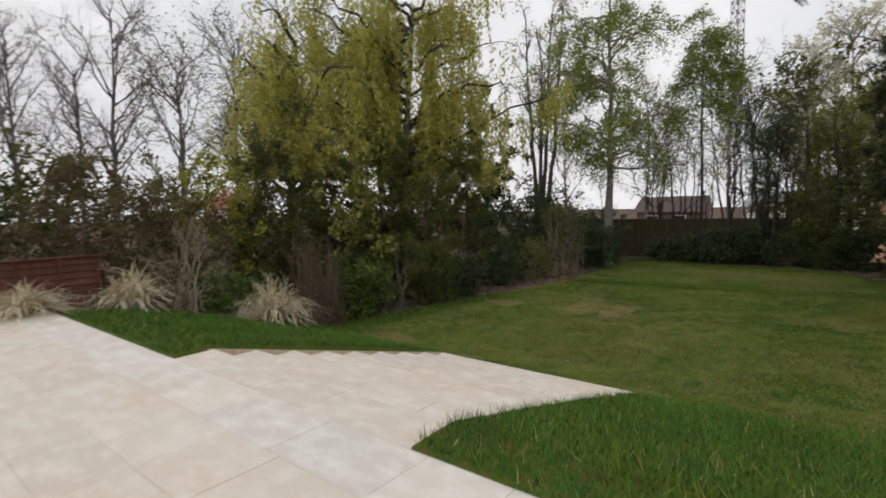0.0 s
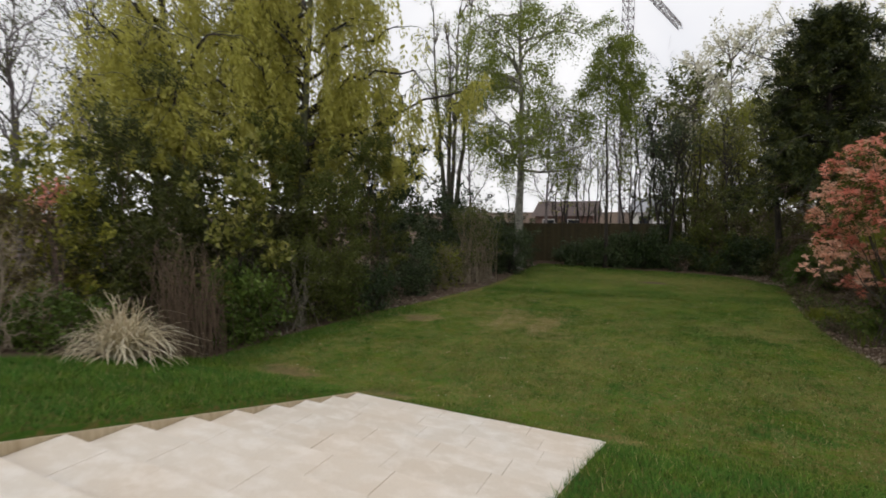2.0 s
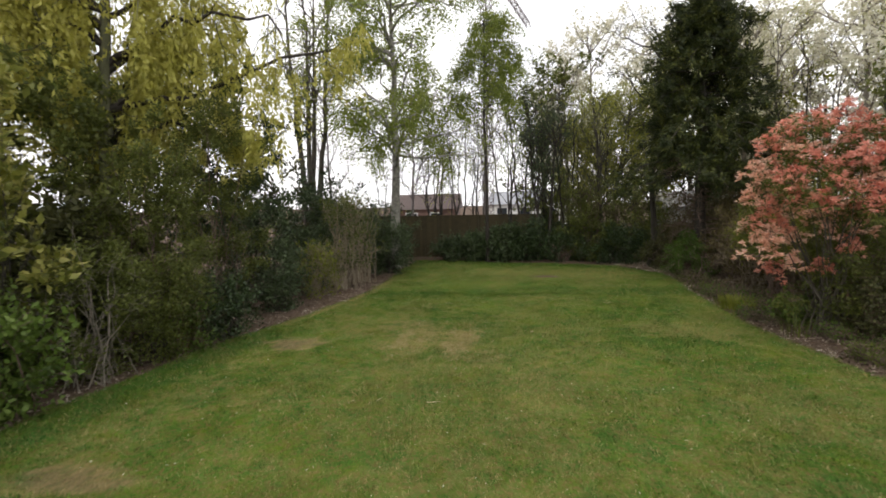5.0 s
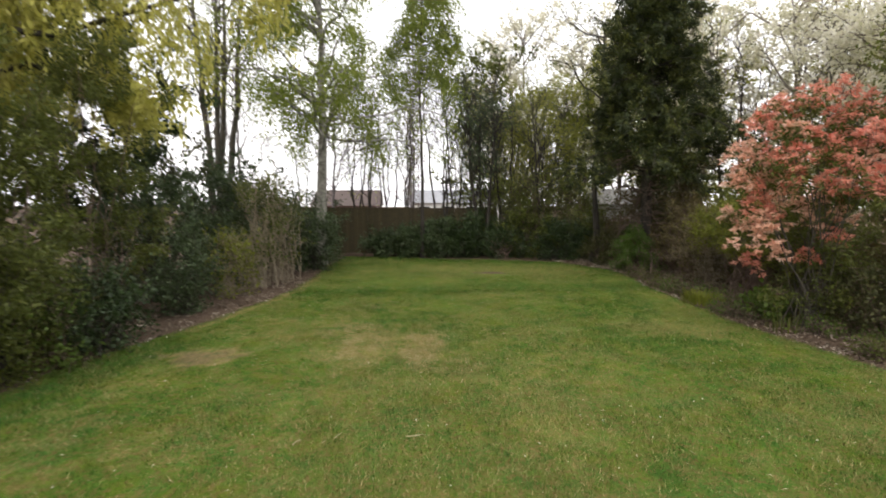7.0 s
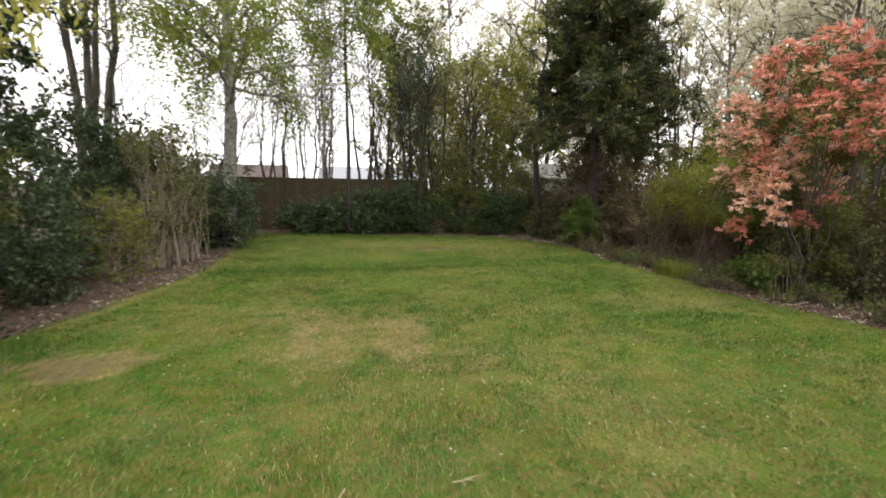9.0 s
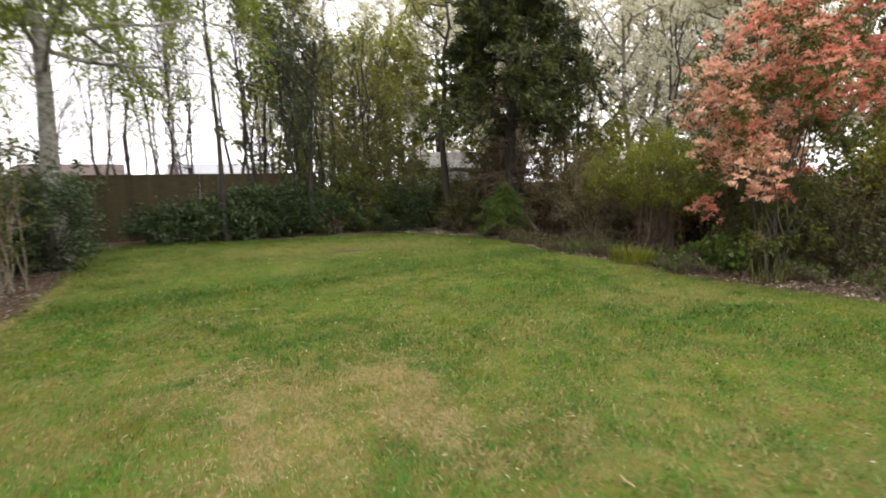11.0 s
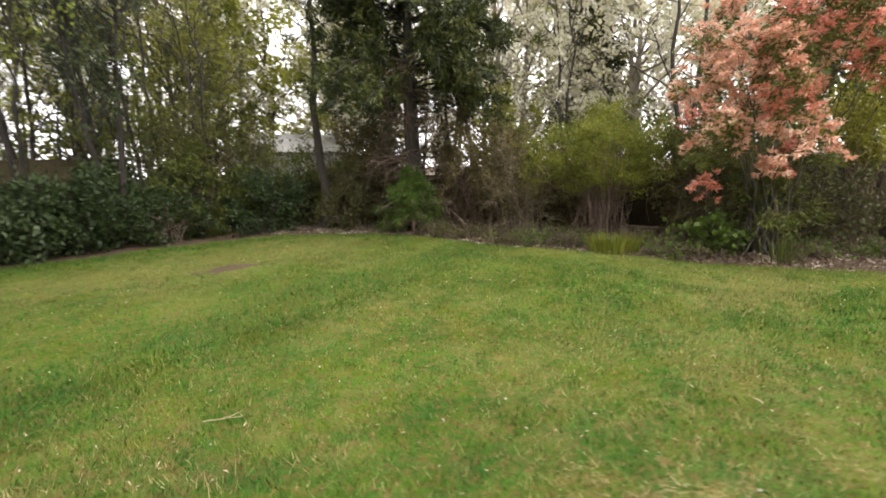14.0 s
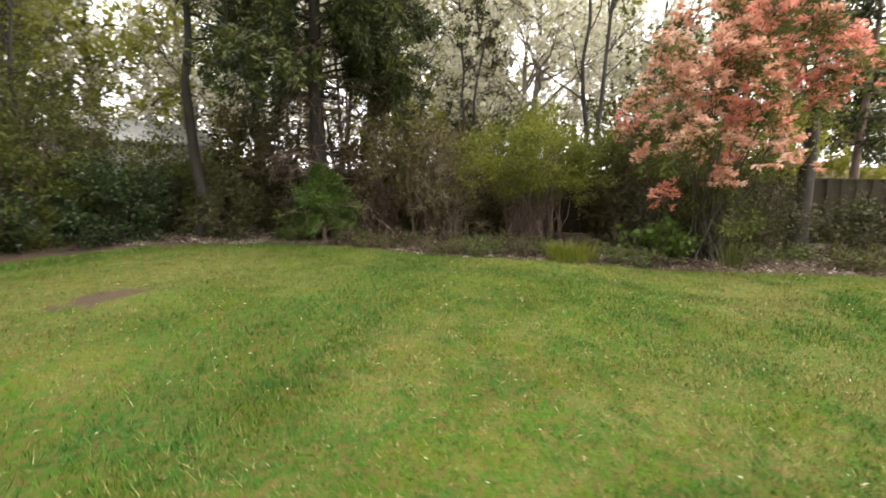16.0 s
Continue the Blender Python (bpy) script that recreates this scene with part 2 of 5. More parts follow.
L_STRAW = leaf_mat("dry_straw_blades", (0.34, 0.26, 0.15), (0.60, 0.52, 0.35), (0.78, 0.72, 0.56), thin=0.2, rough=0.7)
L_MAT = leaf_mat("matted_straw", (0.15, 0.105, 0.045), (0.30, 0.235, 0.115), (0.46, 0.385, 0.22), thin=0.1, rough=0.8)
L_LITTER = leaf_mat("fallen_leaves", (0.05, 0.034, 0.022), (0.17, 0.125, 0.085), (0.58, 0.52, 0.44), thin=0.0, rough=0.8)


# ---- mesh tools ----
def mesh_of(name, v, f, mat, attrs=None, smooth=False):
    v, f = np.asarray(v, np.float32), np.asarray(f, np.int32)
    me = bpy.data.meshes.new(name)
    me.vertices.add(len(v))
    me.vertices.foreach_set("co", v.ravel())
    k = f.shape[1]
    me.loops.add(f.size)
    me.loops.foreach_set("vertex_index", f.ravel())
    me.polygons.add(len(f))
    me.polygons.foreach_set("loop_start", np.arange(0, f.size, k, dtype=np.int32))
    me.polygons.foreach_set("loop_total", np.full(len(f), k, np.int32))
    if smooth:
        me.polygons.foreach_set("use_smooth", np.ones(len(f), bool))
    for key, vals in (attrs or {}).items():
        a = me.attributes.new(key, "FLOAT", "POINT")
        a.data.foreach_set("value", np.asarray(vals, np.float32))
    me.materials.append(mat)
    me.update(calc_edges=True)
    return me


def thing(name, at, label, category, group="", kind=""):
    e = new(name)
    e.location = at
    e.empty_display_size = 0.2
    return tagged(e, label, category, group, kind)


def child(name, me, parent, label="", at=(0, 0, 0), kind=""):
    ob = new(name, me)
    if kind:
        tagged(ob, kind=kind)
    ob.parent = parent
    ob.location = at
    return tagged(ob, label) if label else ob


def part(name, bm, mat, parent, label="", at=(0, 0, 0)):
    me = bpy.data.meshes.new(name)
    bm.to_mesh(me)
    bm.free()
    me.materials.append(mat)
    return child(name, me, parent, label, at)


def box_bm(bm, lo, hi, bevel=0.0):
    r = bmesh.ops.create_cube(bm, size=1.0)
    size = [h - l for l, h in zip(lo, hi)]
    mid = [(h + l) / 2 for l, h in zip(lo, hi)]
    bmesh.ops.scale(bm, vec=size, verts=r["verts"])
    bmesh.ops.translate(bm, vec=mid, verts=r["verts"])
    if bevel:
        es = list({e for v in r["verts"] for e in v.link_edges})
        bmesh.ops.bevel(bm, geom=es, offset=bevel, segments=1, affect="EDGES")
    return bm


def box_part(name, lo, hi, mat, parent, label="", bevel=0.004, at=(0, 0, 0)):
    return part(name, box_bm(bmesh.new(), lo, hi, bevel), mat, parent, label, at)


def unit(a):
    return a / np.maximum(np.linalg.norm(a, axis=-1, keepdims=True), 1e-9)


def tubes(paths, radii, k=3):
    """Round stems along many lines at once: paths (N, P, 3), radii (N, P)."""
    n, p, _ = paths.shape
    t = unit(np.gradient(paths, axis=1))
    u = unit(np.cross(t, np.array([0.31, 0.83, 0.17])))
    w = np.cross(t, u)
    a = np.arange(k) * 2 * np.pi / k
    ring = paths[:, :, None] + radii[:, :, None, None] * (np.cos(a)[:, None] * u[:, :, None] + np.sin(a)[:, None] * w[:, :, None])
    i = np.arange(n * p * k).reshape(n, p, k)
    j = np.roll(i, -1, axis=2)
    f = np.stack([i[:, :-1], j[:, :-1], j[:, 1:], i[:, 1:]], -1).reshape(-1, 4)
    return ring.reshape(-1, 3), f


def each_tube(name, paths, radii, k, mat, parent, label=""):
    """One part for each line."""
    for i in range(len(paths)):
        child(name, mesh_of(name, *tubes(paths[i:i + 1], radii[i:i + 1], k), mat, smooth=True), parent, label)


def joined(*pieces):
    vs, fs, o = [], [], 0
    for v, f in pieces:
        vs.append(v)
        fs.append(f + o)
        o += len(v)
    return np.concatenate(vs), np.concatenate(fs)


def taper(n, p, r0, r1):
    return np.linspace(0, 1, p)[None] * (np.reshape(r1, (-1, 1)) - np.reshape(r0, (-1, 1))) + np.reshape(r0, (-1, 1)) + np.zeros((n, p))


def along(paths, idx, t):
    p = paths.shape[1] - 1
    x = np.clip(t, 0, 0.9999) * p
    i = x.astype(int)
    f = (x - i)[:, None]
    a, b = paths[idx, i], paths[idx, i + 1]
    return a + (b - a) * f, unit(b - a)


def grow(rng, parents, n, lo, hi, length, angle, up=0.0, droop=0.0, p=5, wob=0.06):
    """Branches from the parents' lines: n on each, between lo and hi of its length."""
    idx = np.repeat(np.arange(len(parents)), n)
    t = rng.uniform(lo, hi, len(idx))
    base, tan = along(parents, idx, t)
    side = unit(np.cross(tan, rng.normal(size=tan.shape)))
    a = np.radians(rng.uniform(*angle, len(idx)))[:, None]
    d = unit(tan * np.cos(a) + side * np.sin(a) + np.array([0, 0, up]))
    ln = rng.uniform(*length, len(idx))[:, None, None] * (1.15 - 0.5 * t)[:, None, None]
    s = np.linspace(0, 1, p)[None, :, None]
    w = np.cumsum(rng.normal(0, wob, (len(idx), p, 3)), 1)
    w -= w[:, :1]
    return base[:, None] + ln * (d[:, None] * s + w * 0.6) + ln * droop * np.array([0, 0, -1]) * s ** 2


def leaf_mesh(rng, pos, axis, length, width, fold=0.15, spread=0.8):
    """Pointed leaves, each a folded blade of four corners."""
    n = len(pos)
    d = unit(axis + spread * rng.normal(size=(n, 3)))
    side = unit(np.cross(d, rng.normal(size=(n, 3))))
    nrm = np.cross(d, side)
    ln = (length * rng.uniform(0.6, 1.3, n))[:, None]
    wd = ln * (width / length)
    mid = pos + d * ln * 0.45
    v = np.stack([pos, mid + side * wd / 2 + nrm * wd * fold, pos + d * ln, mid - side * wd / 2 + nrm * wd * fold], 1)
    return v.reshape(-1, 3), np.arange(4 * n).reshape(-1, 4)


def leaves_on(rng, paths, n, lo=0.2, jitter=0.02):
    idx = rng.integers(0, len(paths), n)
    pos, tan = along(paths, idx, rng.uniform(lo, 1, n))
    return pos + rng.normal(0, jitter, (n, 3)), tan


def vnoise(x, y, cell, seed):
    """Smooth noise of 0 to 1 on the plan."""
    g = np.random.default_rng(seed).random((256, 256))
    x, y = np.asarray(x) / cell + 101.3, np.asarray(y) / cell + 77.7
    i, j = np.floor(x).astype(int), np.floor(y).astype(int)
    f, h = x - i, y - j
    f, h = f * f * (3 - 2 * f), h * h * (3 - 2 * h)
    q = lambda a, b: g[a % 256, b % 256]
    return (q(i, j) * (1 - f) + q(i + 1, j) * f) * (1 - h) + (q(i, j + 1) * (1 - f) + q(i + 1, j + 1) * f) * h


# ---- plan ----
NOSE_Y, GOING, RISE, STEPS = 2.62, 0.51, 0.13, 8
STAIR_L, STAIR_R = -5.42, -2.06
PATIO_L, PATIO_R, PATIO_Y, BAND_Y = -10.3, 3.2, 2.2, 1.65
LOW = -1.15


def smooth01(a):
    a = np.clip(a, 0, 1)
    return a * a * (3 - 2 * a)


def terrain(x, y):
    x, y = np.asarray(x, float), np.asarray(y, float)
    z = -RISE * (y - NOSE_Y) / GOING
    z = np.clip(z, LOW, 0.0)
    z = z + 0.05 * smooth01((y - 1.6) / 1.5) * smooth01((7.4 - y) / 2.5)
    near = (np.abs(x) < 30) & (y > 2) & (y < 40)
    return z + near * ((vnoise(x, y, 1.7, 3) - 0.5) * 0.05 + (vnoise(x, y, 0.5, 4) - 0.5) * 0.016) * smooth01((y - 2.1) / 1.0)


def lawn_left(y):
    return np.interp(y, [2, 5, 7.2, 9.5, 11.2, 12.5, 14.2, 16.8, 19, 22.5, 25], [-9.4, -9.1, -9.0, -8.85, -8.75, -8.35, -8.0, -7.5, -7.6, -7.75, -7.8])


def lawn_right(y):
    return np.interp(y, [2, 8, 10, 11.5, 13.5, 15.5, 17.3, 19.5, 21, 22.4], [3.1, 2.6, 1.95, 1.6, 1.35, 1.28, 1.33, 1.5, 1.4, 0.3])


def lawn_far(x):
    return np.interp(x, [-8, -7, -4.6, -2, 0.3, 1.4], [24.9, 24.65, 24.0, 23.6, 22.75, 21.1])


def spot(x, y, cx, cy, rx, ry, soft=0.35, seed=1, cell=0.3):
    d = np.hypot((x - cx) / rx, (y - cy) / ry) + 0.9 * (vnoise(x, y, cell, seed) - 0.5) + 1.1 * (vnoise(x, y, cell * 0.3, seed + 50) - 0.5)
    return smooth01((1 + soft - d) / (2 * soft))


def wear(x, y):
    """How dry, bare and lush the turf is at each spot; lush also holds painted shade at the far edge."""
    n1, n2, n3 = vnoise(x, y, 0.9, 11), 0.5 * vnoise(x, y, 0.21, 12) + 0.5 * vnoise(x, y, 0.08, 16), vnoise(x, y, 2.6, 13)
    dry = smooth01((0.35 * n1 + 0.65 * n2 - 0.40) / 0.25) * 0.50 * smooth01((y - 6.6) / 1.2)
    dry = dry * (0.35 + 1.1 * n3)
    dry = np.maximum(dry, 0.42 * spot(x, y, -3.6, 9.3, 2.2, 2.2, 0.6, 21, 0.6) * (0.4 + 0.6 * n2))
    dry = np.maximum(dry, spot(x, y, -5.05, 12.3, 0.45, 0.85, 0.4, 22, 0.22) * (0.25 + 0.9 * n2))
    dry = np.maximum(dry, spot(x, y, -4.25, 12.2, 0.4, 0.95, 0.4, 23, 0.22) * (0.35 + 0.9 * n2))
    dry = np.maximum(dry, 0.6 * spot(x, y, -2.5, 20.8, 3.2, 1.3, 0.5, 24, 0.6) * (0.5 + 0.5 * n2))
    dry = np.maximum(dry, 0.55 * spot(x, y, -0.1, 13.2, 1.0, 0.6, 0.5, 25))
    dry = np.maximum(dry, 0.3 * spot(x, y, -4.0, 11.2, 1.3, 1.5, 0.5, 27, 0.4) * (0.3 + 0.9 * n2))
    lush = smooth01((0.45 * vnoise(x, y, 1.3, 14) + 0.55 * vnoise(x, y, 0.24, 15) - 0.42) / 0.30) * 0.62
    lush = np.maximum(lush, smooth01((7.0 - y) / 1.0))
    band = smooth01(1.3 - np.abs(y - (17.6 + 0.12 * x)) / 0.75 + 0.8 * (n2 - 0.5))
    # shade along the lawn's far end, painted as deeper green through lush
    far_shade = smooth01(1.4 - np.abs(y - (lawn_far(x) - 0.5)) / 0.6)
    side = spot(x, y, -0.4, 12.5, 0.9, 0.35, 0.4, 26)
    edge = smooth01(1.4 - np.abs(x - lawn_left(y) - 0.45) / 0.5) * smooth01((13.2 - y) / 0.8)
    lush = np.maximum.reduce([lush, band, far_shade, side, edge])
    dry = dry * (1 - 0.8 * np.maximum.reduce([band, far_shade, side, edge]))
    for cx, cy, rx, ry in ((-7.2, 11.75, 0.42, 0.3), (-7.3, 7.25, 0.5, 0.2), (-5.2, 7.0, 0.42, 0.16)):
        dry = np.maximum(dry, spot(x, y, cx, cy, rx * 1.15, ry * 1.15, 0.35, 36))
    soil = 0.5 * spot(x, y, -7.2, 11.75, 0.45, 0.32, 0.25, 31)
    soil = np.maximum(soil, 0.45 * spot(x, y, -7.3, 7.25, 0.5, 0.2, 0.5, 32))
    soil = np.maximum(soil, 0.35 * spot(x, y, -5.2, 7.0, 0.42, 0.16, 0.4, 33))
    soil = np.maximum(soil, 0.95 * spot(x, y, -2.45, 20.1, 0.4, 0.28, 0.3, 34))
    dry = np.maximum(dry, 0.9 * spot(x, y, -2.0, 6.9, 0.3, 0.15, 0.4, 35))
    inside = np.minimum.reduce([x - lawn_left(y), lawn_right(y) - x, lawn_far(x) - y]) + 0.25 * (n2 - 0.5)
    soil = np.maximum(soil, smooth01(-inside / 0.16 + 0.3))
    dry = np.maximum(dry, 0.85 * smooth01(1.1 - np.abs(inside - 0.12) / 0.13) * (x < -5) * (y > 13) * (y < 19.5))
    return np.clip(dry, 0, 1), np.clip(soil, 0, 1), np.clip(lush, 0, 1)


# ---- ground ----
def ground_lines(a, b, step, extra, reach):
    fine = np.arange(a, b + step / 2, step)
    out = np.geomspace(0.3, reach, 22)
    return np.unique(np.round(np.concatenate([a - out, fine, b + out, extra]), 4))


gx = ground_lines(-11.0, 4.4, 0.13, [STAIR_L - 0.03, STAIR_L + 0.01, STAIR_R - 0.01, STAIR_R + 0.012, PATIO_L, PATIO_L + 0.02, PATIO_R, PATIO_R - 0.02], 320)
gy = ground_lines(2.0, 25.0, 0.13, [PATIO_Y - 0.02, PATIO_Y + 0.005, NOSE_Y + STEPS * GOING, NOSE_Y + STEPS * GOING - 0.02], 320)
X, Y = np.meshgrid(gx, gy)
Z = terrain(X, Y)
under = (X > STAIR_L) & (X < STAIR_R) & (Y < NOSE_Y + STEPS * GOING - 0.005) & (Y > 1.0)
under |= (X > PATIO_L + 0.01) & (X < PATIO_R - 0.01) & (Y < PATIO_Y) & (Y > -5.5)
Z = np.where(under, Z - 0.35, Z)
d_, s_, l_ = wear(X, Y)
gi = np.arange(X.size).reshape(X.shape)
gf = np.stack([gi[:-1, :-1], gi[:-1, 1:], gi[1:, 1:], gi[1:, :-1]], -1).reshape(-1, 4)
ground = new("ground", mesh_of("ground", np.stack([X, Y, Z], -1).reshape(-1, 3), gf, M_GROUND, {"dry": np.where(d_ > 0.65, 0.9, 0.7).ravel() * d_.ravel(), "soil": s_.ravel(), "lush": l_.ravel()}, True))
tagged(ground, "patchy green lawn with worn brown spots and dark soil beds", "lawn", kind="structure")


def grass(name, label, n, x0, x1, y0, y1, height, seed, keep):
    rng = np.random.default_rng(seed)
    x, y = rng.uniform(x0, x1, n), rng.uniform(y0, y1, n)
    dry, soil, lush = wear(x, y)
    ok = keep(x, y) & (rng.random(n) > soil * 1.1) & (rng.random(n) > dry * 0.3 + 0.25 * (dry > 0.65))
    x, y, dry, soil, lush = x[ok], y[ok], dry[ok], soil[ok], lush[ok]
    n = len(x)
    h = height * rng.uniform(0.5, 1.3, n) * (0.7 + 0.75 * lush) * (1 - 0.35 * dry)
    az = rng.uniform(0, 2 * np.pi, n)
    lean = rng.uniform(0.3, 1.8, n)
    w = rng.uniform(0.002, 0.0042, n) * (height / 0.05) ** 0.3
    base = np.stack([x, y, terrain(x, y) - 0.004], -1)
    d = np.stack([np.cos(az), np.sin(az), np.zeros(n)], -1)
    s = np.stack([-np.sin(az), np.cos(az), np.zeros(n)], -1)
    tip = base + d * (h * lean)[:, None] + np.array([0, 0, 1]) * h[:, None]
    v = np.stack([base - s * w[:, None], base + s * w[:, None], tip], 1).reshape(-1, 3)
    pick = np.where(rng.random(n) < 0.03 + 0.85 * dry + 0.3 * (vnoise(x, y, 0.07, 61) > 0.6) * (1 - 0.6 * lush), rng.uniform(0.4, 1.0, n), 0.12 * dry)
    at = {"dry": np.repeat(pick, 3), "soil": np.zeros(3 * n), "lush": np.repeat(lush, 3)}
    ob = new(name, mesh_of(name, v, np.arange(3 * n).reshape(-1, 3), M_BLADES, at))
    return tagged(ob, label, "grass", kind="stuff")


def on_lawn(x, y):
    e = NOSE_Y + STEPS * GOING
    return (x > lawn_left(y) - 0.05) & (x < lawn_right(y) + 0.05) & (y < lawn_far(x)) & ~((x > STAIR_L - 0.04) & (x < STAIR_R) & (y < e)) & ~((y < PATIO_Y + 0.01) & (x > PATIO_L))


grass("lawn_grass", "short mown grass mixed with dry straw blades", 440000, -9.1, 2.4, 7.0, 17.0, 0.036, 41, on_lawn)
grass("far_lawn_grass", "short mown grass mixed with dry straw blades", 100000, -8.0, 1.6, 17.0, 24.6, 0.04, 42, on_lawn)
grass("bank_grass", "lush green grass on the sloping bank", 140000, -9.4, 2.6, PATIO_Y, 7.0, 0.046, 43, on_lawn)

# ---- patio and steps ----
patio = new("patio", mesh_of("patio", *[np.array(a) for a in ([[PATIO_L, -5.5, -0.003], [PATIO_R, -5.5, -0.003], [PATIO_R, PATIO_Y, -0.003], [PATIO_L, PATIO_Y, -0.003],
    [PATIO_L, -5.5, -0.4], [PATIO_R, -5.5, -0.4], [PATIO_R, PATIO_Y, -0.4], [PATIO_L, PATIO_Y, -0.4]], [[0, 1, 2, 3], [0, 4, 5, 1], [1, 5, 6, 2], [2, 6, 7, 3], [3, 7, 4, 0], [7, 6, 5, 4]])], M_MORTAR))
tagged(patio, "pale cream sandstone paved terrace with a bleached edge course", "patio", kind="structure")
stairs = thing("garden_steps", (0, 0, 0), "wide shallow pale sandstone garden steps down to the lawn", "steps", kind="structure")
bm = bmesh.new()
for i in range(STEPS + 1):
    y0 = PATIO_Y if i == 0 else NOSE_Y + (i - 1) * GOING
    box_bm(bm, (STAIR_L + 0.002, y0 + 0.002, -1.5), (STAIR_R, NOSE_Y + i * GOING - 0.01, -RISE * i - 0.004))
part("step_base", bm, M_MORTAR, stairs, "mortar core under the treads")
slab_meshes = {}


def slab(w, d, h, mat):
    key = (round(w, 2), round(d, 2), h, mat.name)
    if key not in slab_meshes:
        b_ = box_bm(bmesh.new(), (-w / 2, -d / 2, -h), (w / 2, d / 2, 0), 0.002)
        me = bpy.data.meshes.new("slab")
        b_.to_mesh(me)
        b_.free()
        me.materials.append(mat)
        slab_meshes[key] = me
    return slab_meshes[key]


def lay(parent, x0, x1, y0, y1, z, widths, mat, rng, h=0.04, name="slab"):
    x = x0
    while x < x1 - 0.12:
        w = min(rng.choice(widths), x1 - x)
        if x1 - x - w < 0.2:
            w = x1 - x
        child(name, slab(w - 0.004, y1 - y0 - 0.004, h, mat), parent, at=(x + w / 2, (y0 + y1) / 2, z + rng.uniform(-0.001, 0.0015)))
        x += w


SR = random.Random(5)
for i in range(STEPS + 1):
    y0 = PATIO_Y if i == 0 else NOSE_Y + (i - 1) * GOING
    lay(stairs, STAIR_L + 0.005, STAIR_R + 0.01, y0, NOSE_Y + i * GOING + 0.012, -RISE * i, [0.56, 0.84, 0.7], M_SLAB, SR, h=0.05, name="tread_slab")

# pale timber board that edges the flight
board = thing("edging_board", (STAIR_L - 0.02, NOSE_Y, 0), "weathered timber board edging the steps", "edging board")
bm = box_bm(bmesh.new(), (-0.02, -0.05, -0.30), (0.016, STEPS * GOING + 0.06, 0.002), 0.004)
for v in bm.verts:
    v.co.z -= RISE / GOING * v.co.y
part("plank", bm, M_BOARD, board)


# ---- fences ----
def lap_panel(name, at, turn, width, height, mat, label, group, boards=7):
    f = thing(name, at, label, "fence panel", group)
    f.rotation_euler = (0, 0, radians(turn))
    b = height / boards
    for i in range(boards):
        bm = box_bm(bmesh.new(), (0.02, -0.006, 0), (width - 0.02, 0.008, b * 1.16), 0.002)
        bmesh.ops.rotate(bm, verts=bm.verts, cent=(0, 0, 0), matrix=Matrix.Rotation(radians(-14), 3, "X"))
        part("lap_board", bm, mat, f, at=(0, 0.004, i * b))
    for x in (0.0, width / 3, 2 * width / 3, width - 0.04):
        box_part("batten", (x, -0.035, 0), (x + 0.04, -0.012, height), mat, f)
    box_part("capping", (-0.01, -0.04, height), (width + 0.01, 0.035, height + 0.03), mat, f)
    return f


lap_panel("low_fence_panel", (-10.45, 1.25, -0.05), 90, 1.83, 0.86, M_REDWOOD, "low red-brown overlap fence panel beside the terrace", "")


def board_fence(x0, y0, x1, y1, height, mat, label, group, bay=1.83):
    n = max(1, round(math.hypot(x1 - x0, y1 - y0) / bay))
    ang = math.atan2(y1 - y0, x1 - x0)
    bay = math.hypot(x1 - x0, y1 - y0) / n
    first = None
    for i in range(n):
        m = pose(x0 + math.cos(ang) * bay * i, y0 + math.sin(ang) * bay * i, LOW - 0.02, 0, 0, math.degrees(ang))
        if first:
            copy_thing(first, m)
            continue
        first = thing("fence_panel", (0, 0, 0), label, "fence panel", group)
        box_part("post", (-0.05, -0.05, 0), (0.05, 0.05, height + 0.04), mat, first)
        for z in (0.25, height * 0.55, height - 0.2):
            box_part("rail", (0.05, 0.02, z), (bay - 0.05, 0.06, z + 0.08), mat, first)
        w, x, flip = 0.115, 0.055, 0.0
        while x < bay - 0.06:
            box_part("pale", (x, -0.012 - flip, 0.03), (min(x + w + 0.01, bay - 0.052), 0.006 - flip, height - 0.002), mat, first, bevel=0)
            x, flip = x + w, 0.02 - flip
        box_part("capping", (0.05, -0.045, height), (bay - 0.05, 0.05, height + 0.03), mat, first)
        first.matrix_basis = m


board_fence(-12.6, 26.0, -1.6, 26.0, 1.92, M_FENCE, "brown close-boarded wooden fence behind the shrubs", "fence at the end of the garden")
# added dark screen, keeps light from leaking through behind the thicket
board_fence(4.8, 26.0, -1.5, 26.0, 1.3, M_FENCE_OLD, "added low board screen that blocks light behind the thicket", "fence behind the thicket")
board_fence(4.8, 25.8, 4.8, 7.5, 1.2, M_FENCE_OLD, "low weathered wooden fence behind the border", "fence along the border")


# ---- plants ----
def gz(x, y):
    return float(terrain(x, y))


